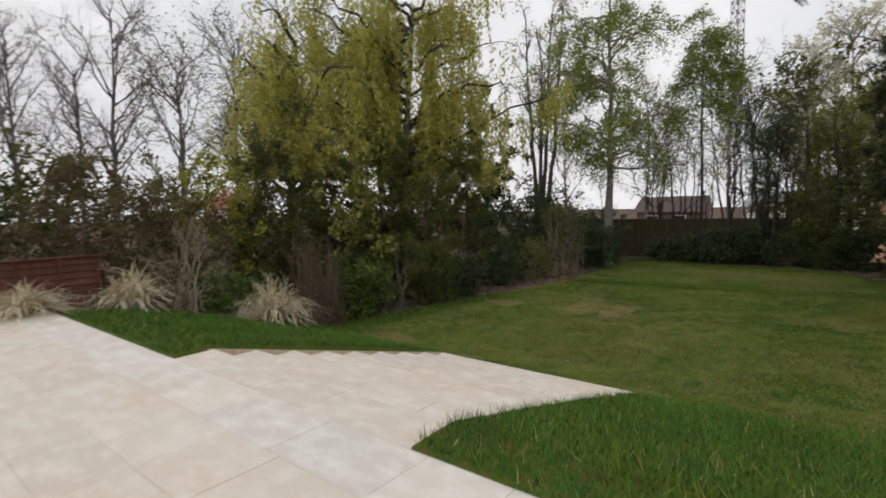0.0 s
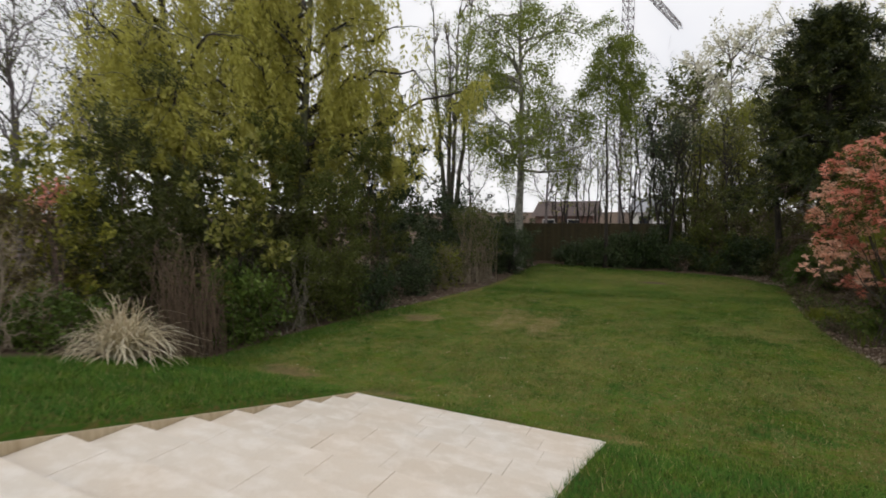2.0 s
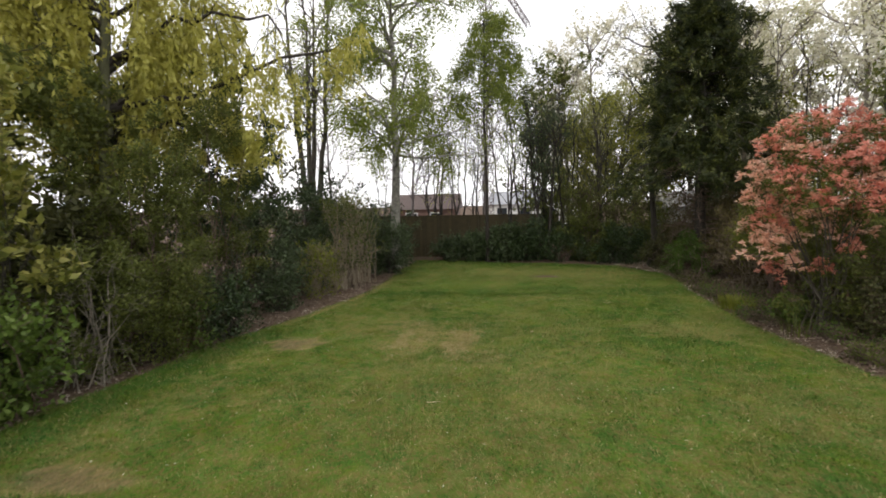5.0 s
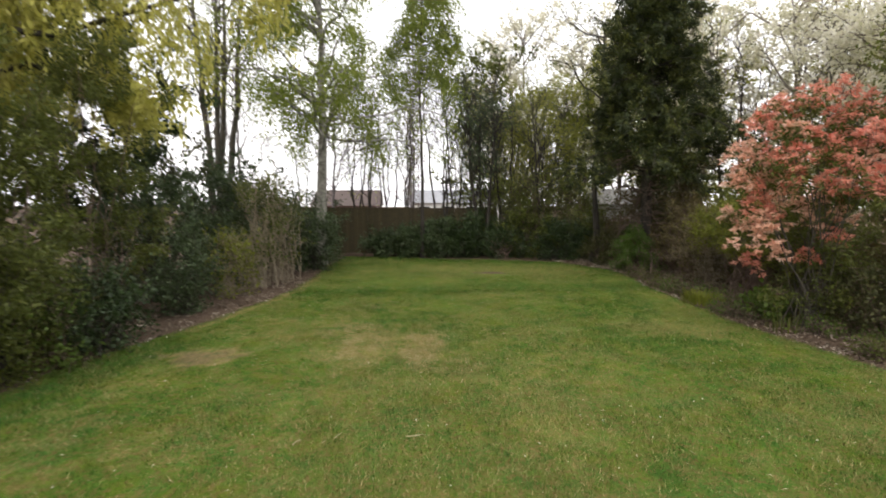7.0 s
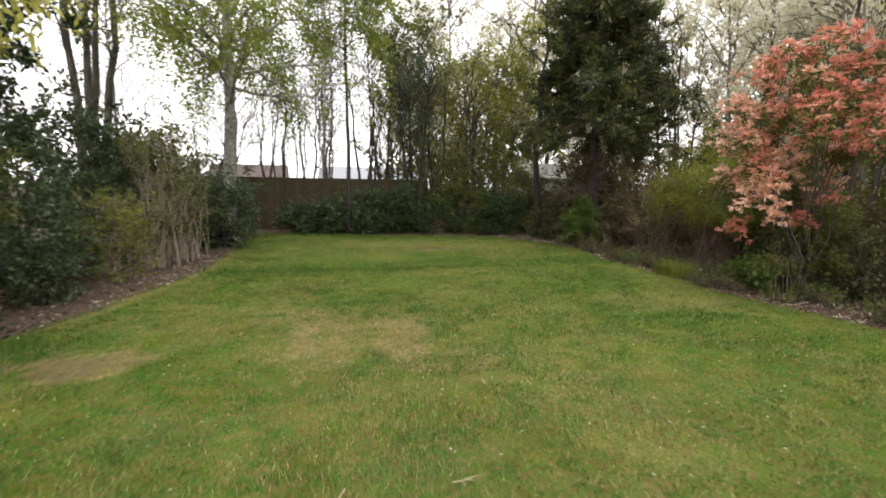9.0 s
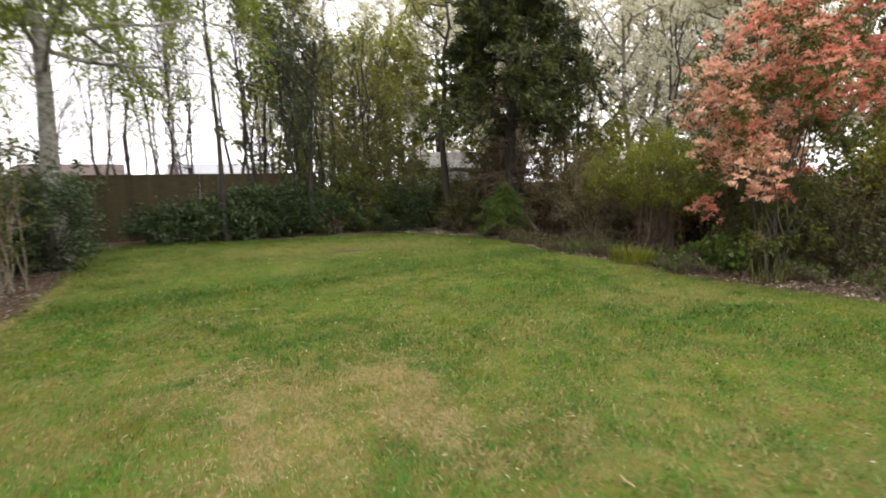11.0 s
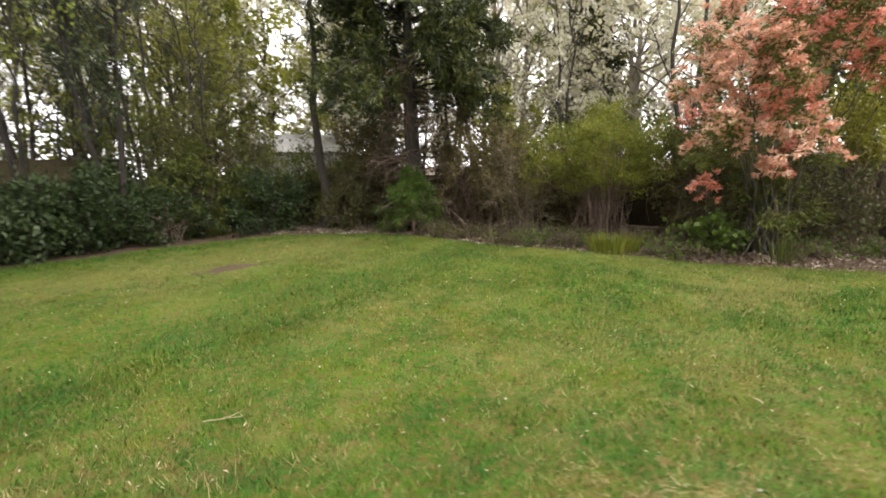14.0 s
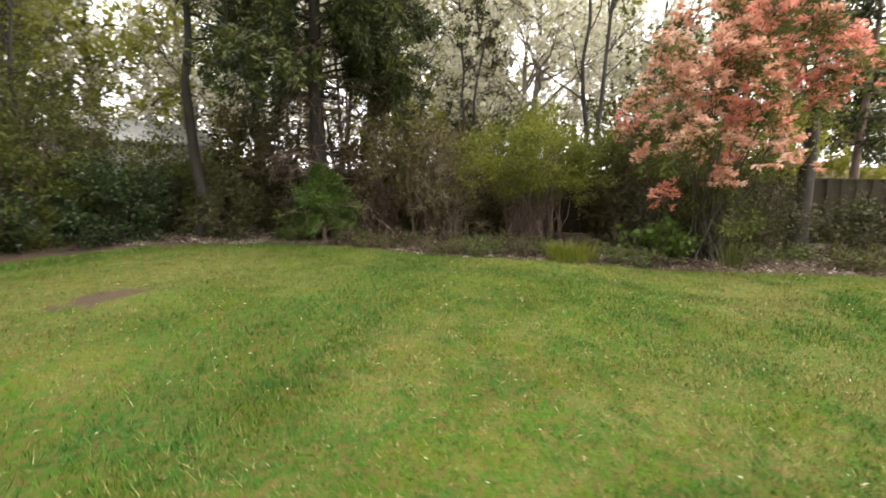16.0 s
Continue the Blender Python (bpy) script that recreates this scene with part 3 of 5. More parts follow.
def shrub(name, label, category, x, y, rx, ry, h, leaf, stem, n_leaf, size, seed, width=None, n_clump=90, clump=0.3, low=0.0, n_stem=26, stem_r=0.012, twigs=5, group="", spread=0.9, jitter=0.05, show=False):
    """Stems fan out of the ground to clumps of twigs that carry the leaves."""
    rng = np.random.default_rng(seed)
    t = thing(name, (x, y, gz(x, y)), label, category, group)
    c = unit(rng.normal(size=(n_clump, 3))) * (rng.uniform(0.25, 1.0, n_clump) ** 0.45 * rng.uniform(0.7, 1.22, n_clump))[:, None]
    u = np.clip((c[:, 2] + 1) / 2, 0, 1.04)
    belly = np.where(u < 0.5, 0.85 + 0.3 * u, 1.0)
    lump = 1 + 0.32 * np.sin(3 * np.arctan2(c[:, 1], c[:, 0]) + seed) * rng.uniform(0.5, 1, n_clump)
    ctr = np.stack([c[:, 0] * rx * belly * lump, c[:, 1] * ry * belly * lump, h * (low + (1 - low) * u) - clump * 0.3], -1)
    ctr[:, 2] = np.maximum(ctr[:, 2], 0.06)
    pick = rng.integers(0, n_clump, n_stem)
    s = np.linspace(0, 1, 7)[None, :, None]
    foot = np.stack([rng.normal(0, 0.25 * rx, n_stem), rng.normal(0, 0.25 * ry, n_stem), np.full(n_stem, -0.03)], -1)
    end = ctr[pick]
    knee = foot * 0.5 + end * 0.5 + np.array([0, 0, 0.15 * h])
    stems = foot[:, None] * (1 - s) ** 2 + 2 * knee[:, None] * s * (1 - s) + end[:, None] * s ** 2
    stems = stems + rng.normal(0, 0.015 * h, stems.shape) * (s > 0)
    base = np.repeat(ctr, twigs, 0)
    out = unit(unit(base - np.array([0, 0, h * 0.3])) + rng.normal(0, 0.75, base.shape))
    s5 = np.linspace(0, 1, 4)[None, :, None]
    ln = rng.uniform(0.6, 1.4, len(base))[:, None, None] * clump
    tw = base[:, None] - out[:, None] * ln * 0.5 + out[:, None] * ln * 1.5 * s5 + rng.normal(0, 0.03, (len(base), 4, 3))
    tw[:, :, 2] = np.maximum(tw[:, :, 2], 0.03)
    rad = taper(n_stem, 7, stem_r * rng.uniform(0.6, 1.3, n_stem), stem_r * 0.35)
    if show:
        each_tube("stem", stems, rad, 5, stem, t)
    else:
        child("stemwork", mesh_of("stemwork", *tubes(stems, rad, 4), stem, smooth=True), t, kind="stuff")
    child("twig_mass", mesh_of("twig_mass", *tubes(tw[::6 if n_leaf > 2500 else 1, [0, 2, 3]], taper(len(tw[::6 if n_leaf > 2500 else 1]), 3, 0.005, 0.002), 3), stem, smooth=True), t, kind="stuff")
    if n_leaf:
        pos, tan = leaves_on(rng, tw, int(n_leaf * LEAF_N), 0.1, jitter)
        ln, wd = size * LEAF_SIZE, (width or size * 0.45) * LEAF_SIZE * 1.15
        child("foliage", mesh_of("foliage", *leaf_mesh(rng, pos, tan * 0.8 + np.array([0, 0, 0.15]), ln, wd, spread=spread), leaf), t, kind="stuff")
    return t


LEAF_N, LEAF_SIZE = 0.95, 1.6


def tree(name, label, x, y, h, r0, seed, bark, leaf=None, n_leaf=0, size=0.05, n_limb=14, limb=(1.5, 3.0), start=0.3, angle=(30, 60), up=0.25, droop=0.0,
         sub=7, sub_len=(0.6, 1.3), twig=5, twig_len=(0.3, 0.7), lean=(0, 0), stems=1, twig_r=0.004, group="", twig_droop=0.0, width=None, fan=0.35, at=True, wob=0.02, jitter=0.07, limb_r=0.3):
    rng = np.random.default_rng(seed)
    t = thing(name, (x, y, gz(x, y)) if at else (0, 0, 0), label, "tree", group)
    s = np.linspace(0, 1, 12)[None, :, None]
    az = rng.uniform(0, 6.28) + np.arange(stems) * 2 * np.pi / stems
    off = np.stack([np.cos(az), np.sin(az), np.zeros(stems)], -1) * (fan if stems > 1 else 0)
    hh = h * rng.uniform(0.85, 1.0, stems)
    w = np.cumsum(rng.normal(0, wob * h / 5, (stems, 12, 3)), 1) * np.array([1, 1, 0.2])
    w -= w[:, :1]
    trunk = off[:, None] * 0.35 + off[:, None] * s * 2.5 + np.array([*lean, 0]) * s ** 1.5 + np.array([0, 0, 1]) * hh[:, None, None] * s + w
    trunk[:, 0, 2] = -0.15
    each_tube("trunk", trunk, taper(stems, 12, r0, r0 * 0.12) * (1 + 0.35 * np.exp(-8 * np.linspace(0, 1, 12)))[None], 8, bark, t)
    limbs = grow(rng, trunk, n_limb, start, 0.98, limb, angle, up, droop, 7, 0.05)
    subs = grow(rng, limbs, sub, 0.2, 1.0, sub_len, (25, 65), 0.12, droop, 5, 0.07)
    tw = grow(rng, np.concatenate([subs]), twig, 0.15, 1.0, twig_len, (20, 60), 0.0, twig_droop, 3, 0.07)
    lr = taper(len(limbs), 7, r0 * limb_r, r0 * 0.07)
    if at:
        each_tube("limb", limbs, lr, 5, bark, t)
    more = (tubes(subs, taper(len(subs), 5, r0 * 0.1 + 0.004, 0.004), 3), tubes(tw[::6 if n_leaf > 3900 else 2 if n_leaf > 800 else 1], taper(len(tw[::6 if n_leaf > 3900 else 2 if n_leaf > 800 else 1]), 3, twig_r, twig_r * 0.5), 3))
    child("twig_mass", mesh_of("twig_mass", *joined(*more, *(() if at else (tubes(limbs, lr, 5),))), bark, smooth=True), t, kind="stuff")
    if n_leaf:
        pos, tan = leaves_on(rng, tw, n_leaf, 0.1, jitter)
        v, f = leaf_mesh(rng, pos, tan * 0.5 + np.array([0, 0, -0.3]), size, width or size * 0.6, spread=0.9)
        child("crown", mesh_of("crown", v, f, leaf), t, kind="stuff")
    return t


# weeping willow
def willow(x, y, h, spread, seed, n=4200, n_leaf=84000, hem=3.0):
    rng = np.random.default_rng(seed)
    t = thing("weeping_willow", (x, y, gz(x, y)), "tall weeping willow in fresh yellow-green leaf", "tree")
    s = np.linspace(0, 1, 12)[None, :, None]
    trunk = np.array([[0.5, 0.3, 0]]) * s * 1.2 + np.array([0, 0, h * 0.62]) * s + rng.normal(0, 0.05, (1, 12, 3)) * (s > 0)
    child("trunk", mesh_of("trunk", *tubes(trunk, taper(1, 12, 0.2, 0.06), 9), M_BARK_G, smooth=True), t)
    limbs = grow(rng, trunk, 34, 0.35, 1.0, (spread * 0.6, spread * 1.15), (40, 88), 0.5, 0.3, 9, 0.07)
    subs = grow(rng, limbs, 10, 0.2, 1.0, (0.8, 1.8), (25, 75), 0.35, 0.4, 6, 0.07)
    each_tube("limb", limbs, taper(len(limbs), 9, 0.07, 0.018), 6, M_BARK_D, t)
    child("branch_mass", mesh_of("branch_mass", *tubes(subs, taper(len(subs), 6, 0.018, 0.005), 4), M_BARK_G, smooth=True), t, kind="stuff")
    base, _ = along(subs, rng.integers(0, len(subs), n), rng.uniform(0.1, 1, n))
    ln = rng.uniform(0.6, 1.0, n) * (0.8 + 3.2 * vnoise(base[:, 0], base[:, 1], 1.6, 64))
    q = np.linspace(0, 1, 7)[None, :, None]
    drift = rng.normal(0, 0.16, (n, 1, 3)) * np.array([1, 1, 0])
    strands = base[:, None] + drift * (1 - (1 - q) ** 2) - np.array([0, 0, 1]) * ln[:, None, None] * q ** 1.15 + rng.normal(0, 0.02, (n, 7, 3))
    strands[:, :, 2] = np.maximum(strands[:, :, 2], hem + rng.uniform(0, 1.0, (n, 1)))
    child("shoot_curtain", mesh_of("shoot_curtain", *tubes(strands[::4, ::3], taper(len(strands[::4]), 3, 0.004, 0.002), 3), L_CURTAIN, smooth=True), t, "hanging whippy yellow-green shoots", kind="stuff")
    pos, tan = leaves_on(rng, strands, n_leaf, 0.02, 0.04)
    child("foliage", mesh_of("foliage", *leaf_mesh(rng, pos, tan * 0.9, 0.15, 0.052, spread=0.45), L_CURTAIN), t, kind="stuff")


def conifer(name, label, x, y, h, radius, seed, leaf, bark, first=0.12, tiers=26, per=8, n_leaf=60000, size=0.13, droop=0.25, trunk_r=0.2, dead=0):
    rng = np.random.default_rng(seed)
    t = thing(name, (x, y, gz(x, y)), label, "tree")
    s = np.linspace(0, 1, 10)[None, :, None]
    trunk = np.array([0, 0, h]) * s + rng.normal(0, 0.03, (1, 10, 3)) * (s > 0)
    trunk[0, 0, 2] = -0.15
    child("trunk", mesh_of("trunk", *tubes(trunk, taper(1, 10, trunk_r, 0.02), 9), bark, smooth=True), t)
    n = tiers * per
    u = np.repeat(np.linspace(first, 0.97, tiers), per) + rng.normal(0, 0.01, n)
    prof = np.clip(np.sin(np.pi * np.clip((1 - u) * 0.62 + 0.02, 0, 1)) ** 0.75, 0.06, 1) * (0.5 + 0.5 * np.repeat(rng.random(tiers), per)) * rng.uniform(0.5, 1.2, n)
    az = rng.uniform(0, 6.283, n)
    d = np.stack([np.cos(az), np.sin(az), np.zeros(n)], -1)
    q = np.linspace(0, 1, 6)[None, :, None]
    ln = (radius * prof)[:, None, None]
    br = np.stack([np.zeros(n), np.zeros(n), u * h], -1)[:, None] + d[:, None] * ln * q + np.array([0, 0, 1]) * ln * (0.35 * q - (0.35 + droop) * q ** 2) + rng.normal(0, 0.03, (n, 6, 3))
    sub = grow(rng, br, 11, 0.25, 1.0, (0.08 * radius, 0.17 * radius), (30, 75), 0.12, 0.12, 3, 0.05)
    each_tube("branch", br, taper(n, 6, 0.028, 0.006), 4, bark, t)
    child("twig_mass", mesh_of("twig_mass", *tubes(sub, taper(len(sub), 3, 0.007, 0.003), 3), bark, smooth=True), t, kind="stuff")
    pos, tan = leaves_on(rng, sub, n_leaf, 0.1, 0.05)
    child("needle_sprays", mesh_of("needle_sprays", *leaf_mesh(rng, pos, tan * 0.9 + np.array([0, 0, 0.1]), size, size * 0.24, spread=0.55), leaf), t, kind="stuff")
    if dead:
        low = grow(rng, trunk, dead, 0.06, first + 0.1, (0.18 * radius, 0.40 * radius), (65, 95), 0.1, 0.35, 6, 0.08)
        fine = grow(rng, low, 13, 0.2, 1.0, (0.25, 0.7), (30, 75), 0.0, 0.5, 4, 0.1)
        each_tube("dead_branch", low, taper(len(low), 6, 0.022, 0.006), 4, M_BARK_R, t, "bare brown dead branch")
        child("twig_tangle", mesh_of("twig_tangle", *tubes(fine, taper(len(fine), 4, 0.006, 0.003), 3), M_BARK_R, smooth=True), t, "bare brown dead twigs", kind="stuff")
    return t


def tussock(x, y, r, h, n, seed):
    """A clump of dead arching grass blades."""
    rng = np.random.default_rng(seed)
    t = thing("dry_grass_tussock", (x, y, gz(x, y)), "straw-coloured dead ornamental grass clump beside the lawn", "grass clump", "dead grass clumps")
    az, ln = rng.uniform(0, 6.283, n), rng.uniform(0.45, 1.15, n) * h * 1.35
    out = rng.uniform(0.15, 1.1, n)
    d = np.stack([np.cos(az), np.sin(az), np.zeros(n)], -1)
    q = np.linspace(0, 1, 6)[None, :, None]
    foot = d * rng.uniform(0, 0.3, n)[:, None] * r
    path = foot[:, None] + d[:, None] * (out * r * 1.15)[:, None, None] * q ** 1.2 + np.array([0, 0, 1]) * ln[:, None, None] * (q * 1.45 - q ** 2 * (0.5 + 1.0 * out[:, None, None])) + np.cumsum(rng.normal(0, 0.035, (n, 6, 3)), 1) * q
    path[:, :, :2] += np.cumsum(rng.normal(0, 0.075, (n, 6, 2)), 1) * q[:, :, :1]
    path[:, :, 2] = np.maximum(path[:, :, 2], 0.01)
    side = np.stack([-np.sin(az), np.cos(az), np.zeros(n)], -1)[:, None] * (np.array([0.007, 0.009, 0.009, 0.008, 0.005, 0.001])[None, :, None])
    v = np.stack([path - side, path + side], 2).reshape(-1, 3)
    i = np.arange(n * 12).reshape(n, 6, 2)
    f = np.stack([i[:, :-1, 0], i[:, :-1, 1], i[:, 1:, 1], i[:, 1:, 0]], -1).reshape(-1, 4)
    m = n - 36
    child("blade_tuft", mesh_of("blade_tuft", v[:m * 12], f[:m * 5], L_STRAW), t)
    for j in range(m, n):
        child("arching_blade", mesh_of("arching_blade", v[j * 12:j * 12 + 12], f[:5], L_STRAW), t)


def dead_stems(x, y, rx, ry, h, n, seed):
    """A screen of dry stems that rise and hang over at the top."""
    rng = np.random.default_rng(seed)
    t = thing("brown_stem_shrub", (x, y, gz(x, y)), "dense screen of dry brown upright stems", "shrub", "shrubs along the boundary")
    a, r = rng.uniform(0, 6.283, n), np.sqrt(rng.random(n))
    foot = np.stack([np.cos(a) * r * rx, np.sin(a) * r * ry, np.full(n, -0.03)], -1)
    s = np.linspace(0, 1, 8)[None, :, None]
    top = (h * rng.uniform(0.35, 1.08, n))[:, None, None]
    bow = rng.normal(0, 0.2, (n, 1, 3)) * np.array([1, 1, 0])
    path = foot[:, None] + bow * s ** 2 + np.array([0, 0, 1]) * top * (1.25 * s - 0.25 * s ** 3) + np.cumsum(rng.normal(0, 0.018, (n, 8, 3)), 1)
    each_tube("stem", path, taper(n, 8, rng.uniform(0.005, 0.012, n), 0.003), 4, M_BARK_L2, t)
    tw = grow(rng, path, 3, 0.45, 1.0, (0.2, 0.5), (15, 50), 0.0, 0.6, 4, 0.08)
    child("twig_mass", mesh_of("twig_mass", *tubes(tw, taper(len(tw), 4, 0.004, 0.002), 3), M_BARK_L2, smooth=True), t, kind="stuff")


tussock(-10.0, 1.85, 0.78, 0.46, 460, 51)
tussock(-9.6, 3.3, 0.58, 0.74, 380, 52)
tussock(-8.85, 5.55, 0.72, 0.84, 480, 53)
willow(-12.5, 13.1, 15.5, 5.7, 60)
willow(-14.4, 9.6, 13.0, 3.4, 59, 2200, 36000, 3.7)
G_LEFT = "shrubs along the boundary"
shrub("laurel_bush", "large dark evergreen laurel bush behind the low fence", "shrub", -12.6, 0.6, 1.6, 1.5, 2.9, L_LAUREL, M_BARK_D, 8000, 0.075, 61, group=G_LEFT)
shrub("twiggy_shrub", "tall brown twiggy shrub with sparse olive leaves", "shrub", -12.0, 3.0, 1.4, 1.4, 2.9, L_BROWN, M_BARK_R, 9000, 0.045, 62, group=G_LEFT, twigs=9, n_stem=40)
shrub("twiggy_shrub", "tall brown twiggy shrub with sparse olive leaves", "shrub", -11.8, 4.9, 1.3, 1.2, 2.9, L_BROWN, M_BARK_R, 9000, 0.045, 63, group=G_LEFT, twigs=9, n_stem=40)
shrub("forsythia", "yellow-green flowering shrub at the back of the hedge", "shrub", -11.7, 6.1, 1.2, 1.1, 3.7, L_YELLOW, M_BARK_G, 6000, 0.06, 64, group=G_LEFT)
shrub("bare_shrub", "leafless pale grey branching shrub", "shrub", -9.75, 4.3, 0.75, 0.75, 1.8, L_BROWN, M_TAN, 200, 0.05, 65, group=G_LEFT, twigs=5, n_stem=20, n_clump=46, stem_r=0.02, show=True)
shrub("low_green_shrub", "low yellow-green leafy shrub under the hedge", "shrub", -10.3, 5.2, 0.7, 0.7, 0.85, L_GREEN, M_BARK_R, 3000, 0.06, 66, group=G_LEFT)
shrub("olive_evergreen", "broad olive-green evergreen shrub with feathery shoots", "shrub", -11.2, 7.6, 1.6, 1.6, 5.3, L_NEEDLE, M_BARK_R, 30000, 0.06, 67, width=0.016, group=G_LEFT, n_clump=120, twigs=8, clump=0.38)
dead_stems(-9.35, 7.05, 0.6, 0.55, 2.0, 190, 68)
shrub("variegated_shrub", "large-leaved shrub with cream and yellow-edged leaves", "shrub", -9.6, 8.5, 0.5, 0.9, 4.2, L_VARI, M_BARK_D, 2300, 0.095, 69, width=0.042, group=G_LEFT, n_clump=34)
shrub("low_green_shrub", "bushy fresh green shrub at the lawn edge", "shrub", -9.35, 8.2, 0.65, 0.7, 1.5, L_GREEN, M_BARK_R, 5000, 0.06, 70, group=G_LEFT)
shrub("grey_twig_shrub", "grey-brown twiggy shrub with tiny leaves", "shrub", -9.35, 9.6, 0.75, 0.9, 2.3, L_OLIVE, M_BARK_L, 4500, 0.04, 71, group=G_LEFT, twigs=9, n_stem=50, n_clump=90)
shrub("olive_evergreen", "tall olive-green yew at the lawn edge", "shrub", -9.7, 11.4, 1.0, 1.1, 3.6, L_OLIVE, M_BARK_R, 20000, 0.042, 72, width=0.018, group=G_LEFT, n_clump=110, twigs=8)
shrub("dark_green_shrub", "rounded dark green evergreen bush at the lawn edge", "shrub", -8.85, 12.0, 0.7, 0.7, 1.3, L_LAUREL, M_BARK_D, 5000, 0.042, 73, group=G_LEFT)
shrub("dark_green_shrub", "mixed olive-green leafy bush at the lawn edge", "shrub", -9.15, 10.7, 0.65, 0.8, 1.9, L_OLIVE, M_BARK_D, 8500, 0.034, 74, group=G_LEFT)
shrub("low_green_shrub", "fresh light green leafy shrub at the lawn edge", "shrub", -8.95, 11.2, 0.4, 0.45, 1.05, L_GREEN, M_BARK_R, 1600, 0.05, 89, group=G_LEFT, n_clump=40)
shrub("holly", "tall glossy dark holly below the willow", "shrub", -12.0, 17.0, 1.7, 1.8, 7.6, L_LAUREL, M_BARK_D, 14000, 0.085, 75, group=G_LEFT, n_clump=110, low=0.2)
shrub("olive_evergreen", "tall olive-green evergreen below the willow", "shrub", -11.3, 11.4, 1.3, 1.3, 5.6, L_OLIVE, M_BARK_D, 15000, 0.06, 76, group=G_LEFT, n_clump=100)
shrub("tall_olive_shrub", "tall feathery yellow-olive shrub in the border", "shrub", -9.75, 13.5, 0.95, 1.0, 5.6, L_OLIVE, M_BARK_R, 22000, 0.034, 77, group=G_LEFT)
shrub("yellow_green_shrub", "yellow-green leafy shrub at the edge of the border", "shrub", -8.8, 16.3, 0.5, 0.6, 1.5, L_BUSH, M_TAN, 1900, 0.06, 78, width=0.022, group=G_LEFT)
shrub("laurel_bush", "small grey-green laurel at the edge of the border", "shrub", -8.95, 14.5, 0.55, 0.65, 1.6, L_RHODO, M_BARK_D, 4200, 0.045, 193, group=G_LEFT)
shrub("laurel_bush", "grey-green evergreen laurel bush", "shrub", -10.2, 15.8, 1.1, 1.1, 3.3, L_RHODO, M_BARK_D, 6500, 0.06, 79, group=G_LEFT)
shrub("pale_stem_shrub", "leggy shrub with bare pale upright stems", "shrub", -8.5, 17.5, 0.7, 0.8, 2.9, L_OLIVE, M_TAN, 1900, 0.055, 80, group=G_LEFT, n_stem=60, stem_r=0.016, low=0.12, n_clump=60, show=True)
shrub("laurel_bush", "grey-green evergreen laurel bush", "shrub", -9.7, 18.3, 1.1, 1.2, 3.1, L_RHODO, M_BARK_D, 8000, 0.06, 81, group=G_LEFT)
shrub("pale_stem_shrub", "leggy shrub with bare pale upright stems", "shrub", -8.4, 18.7, 0.75, 1.0, 3.3, L_OLIVE, M_TAN, 1900, 0.055, 82, group=G_LEFT, n_stem=60, stem_r=0.016, low=0.12, n_clump=60, show=True)
shrub("laurel_bush", "grey-green evergreen laurel bush", "shrub", -8.8, 20.6, 0.9, 1.0, 2.2, L_RHODO, M_BARK_D, 6500, 0.06, 83, group=G_LEFT)
shrub("laurel_bush", "grey-green evergreen laurel bush", "shrub", -8.9, 23.0, 1.1, 1.3, 2.6, L_RHODO, M_BARK_D, 6000, 0.06, 84, group=G_LEFT)

shrub("laurel_bush", "grey-green bush at the foot of the birch", "shrub", -7.95, 20.7, 0.75, 0.8, 2.1, L_RHODO, M_BARK_D, 4500, 0.05, 85, group=G_LEFT)
shrub("laurel_bush", "grey-green bush at the foot of the birch", "shrub", -8.2, 22.6, 0.7, 0.8, 1.6, L_LAUREL, M_BARK_D, 4000, 0.05, 86, group=G_LEFT)
shrub("olive_shrub", "grey-green leafy shrub in the border", "shrub", -9.3, 17.3, 0.7, 0.9, 2.3, L_RHODO, M_BARK_D, 5500, 0.05, 87, group=G_LEFT)
shrub("orange_flower_shrub", "shrub with a few orange-red flowers in the hedge", "shrub", -10.9, 5.7, 0.35, 0.3, 2.75, L_CORAL, M_BARK_R, 170, 0.05, 88, group=G_LEFT, low=0.8, n_clump=9, clump=0.15, n_stem=9)

# birch and stems beyond the hedge
tree("birch_tree", "slender silver birch with fresh light green leaves", -8.05, 22.0, 14.0, 0.185, 90, M_BIRCH, L_BIRCH, 44000, 0.09, n_limb=46, limb=(2.8, 5.4), start=0.24, angle=(45, 85), up=0.2, droop=0.3, sub=8, sub_len=(0.5, 1.1), twig=5, twig_len=(0.4, 0.9), twig_droop=0.9, twig_r=0.004, jitter=0.1, wob=0.012)
tree("multi_stem_tree", "tall tree with several straight grey trunks", -12.2, 23.8, 13.0, 0.15, 91, M_BARK, L_WILLOW, 2600, 0.10, stems=4, fan=0.32, n_limb=12, limb=(1.2, 2.8), start=0.4, angle=(20, 45), up=0.4, sub=6, sub_len=(0.5, 1.0), twig=4)
slender = tree("slender_tree", "thin bare-stemmed young tree behind the fence", 0, 0, 7.5, 0.055, 92, M_BARK_D, L_WILLOW, 520, 0.065, n_limb=12, limb=(0.6, 1.7), start=0.3, angle=(25, 65), up=0.3, sub=2, sub_len=(0.35, 0.9), twig=4, twig_len=(0.2, 0.55), at=False, group="thin trees behind the fence", stems=2, fan=0.15, wob=0.055)
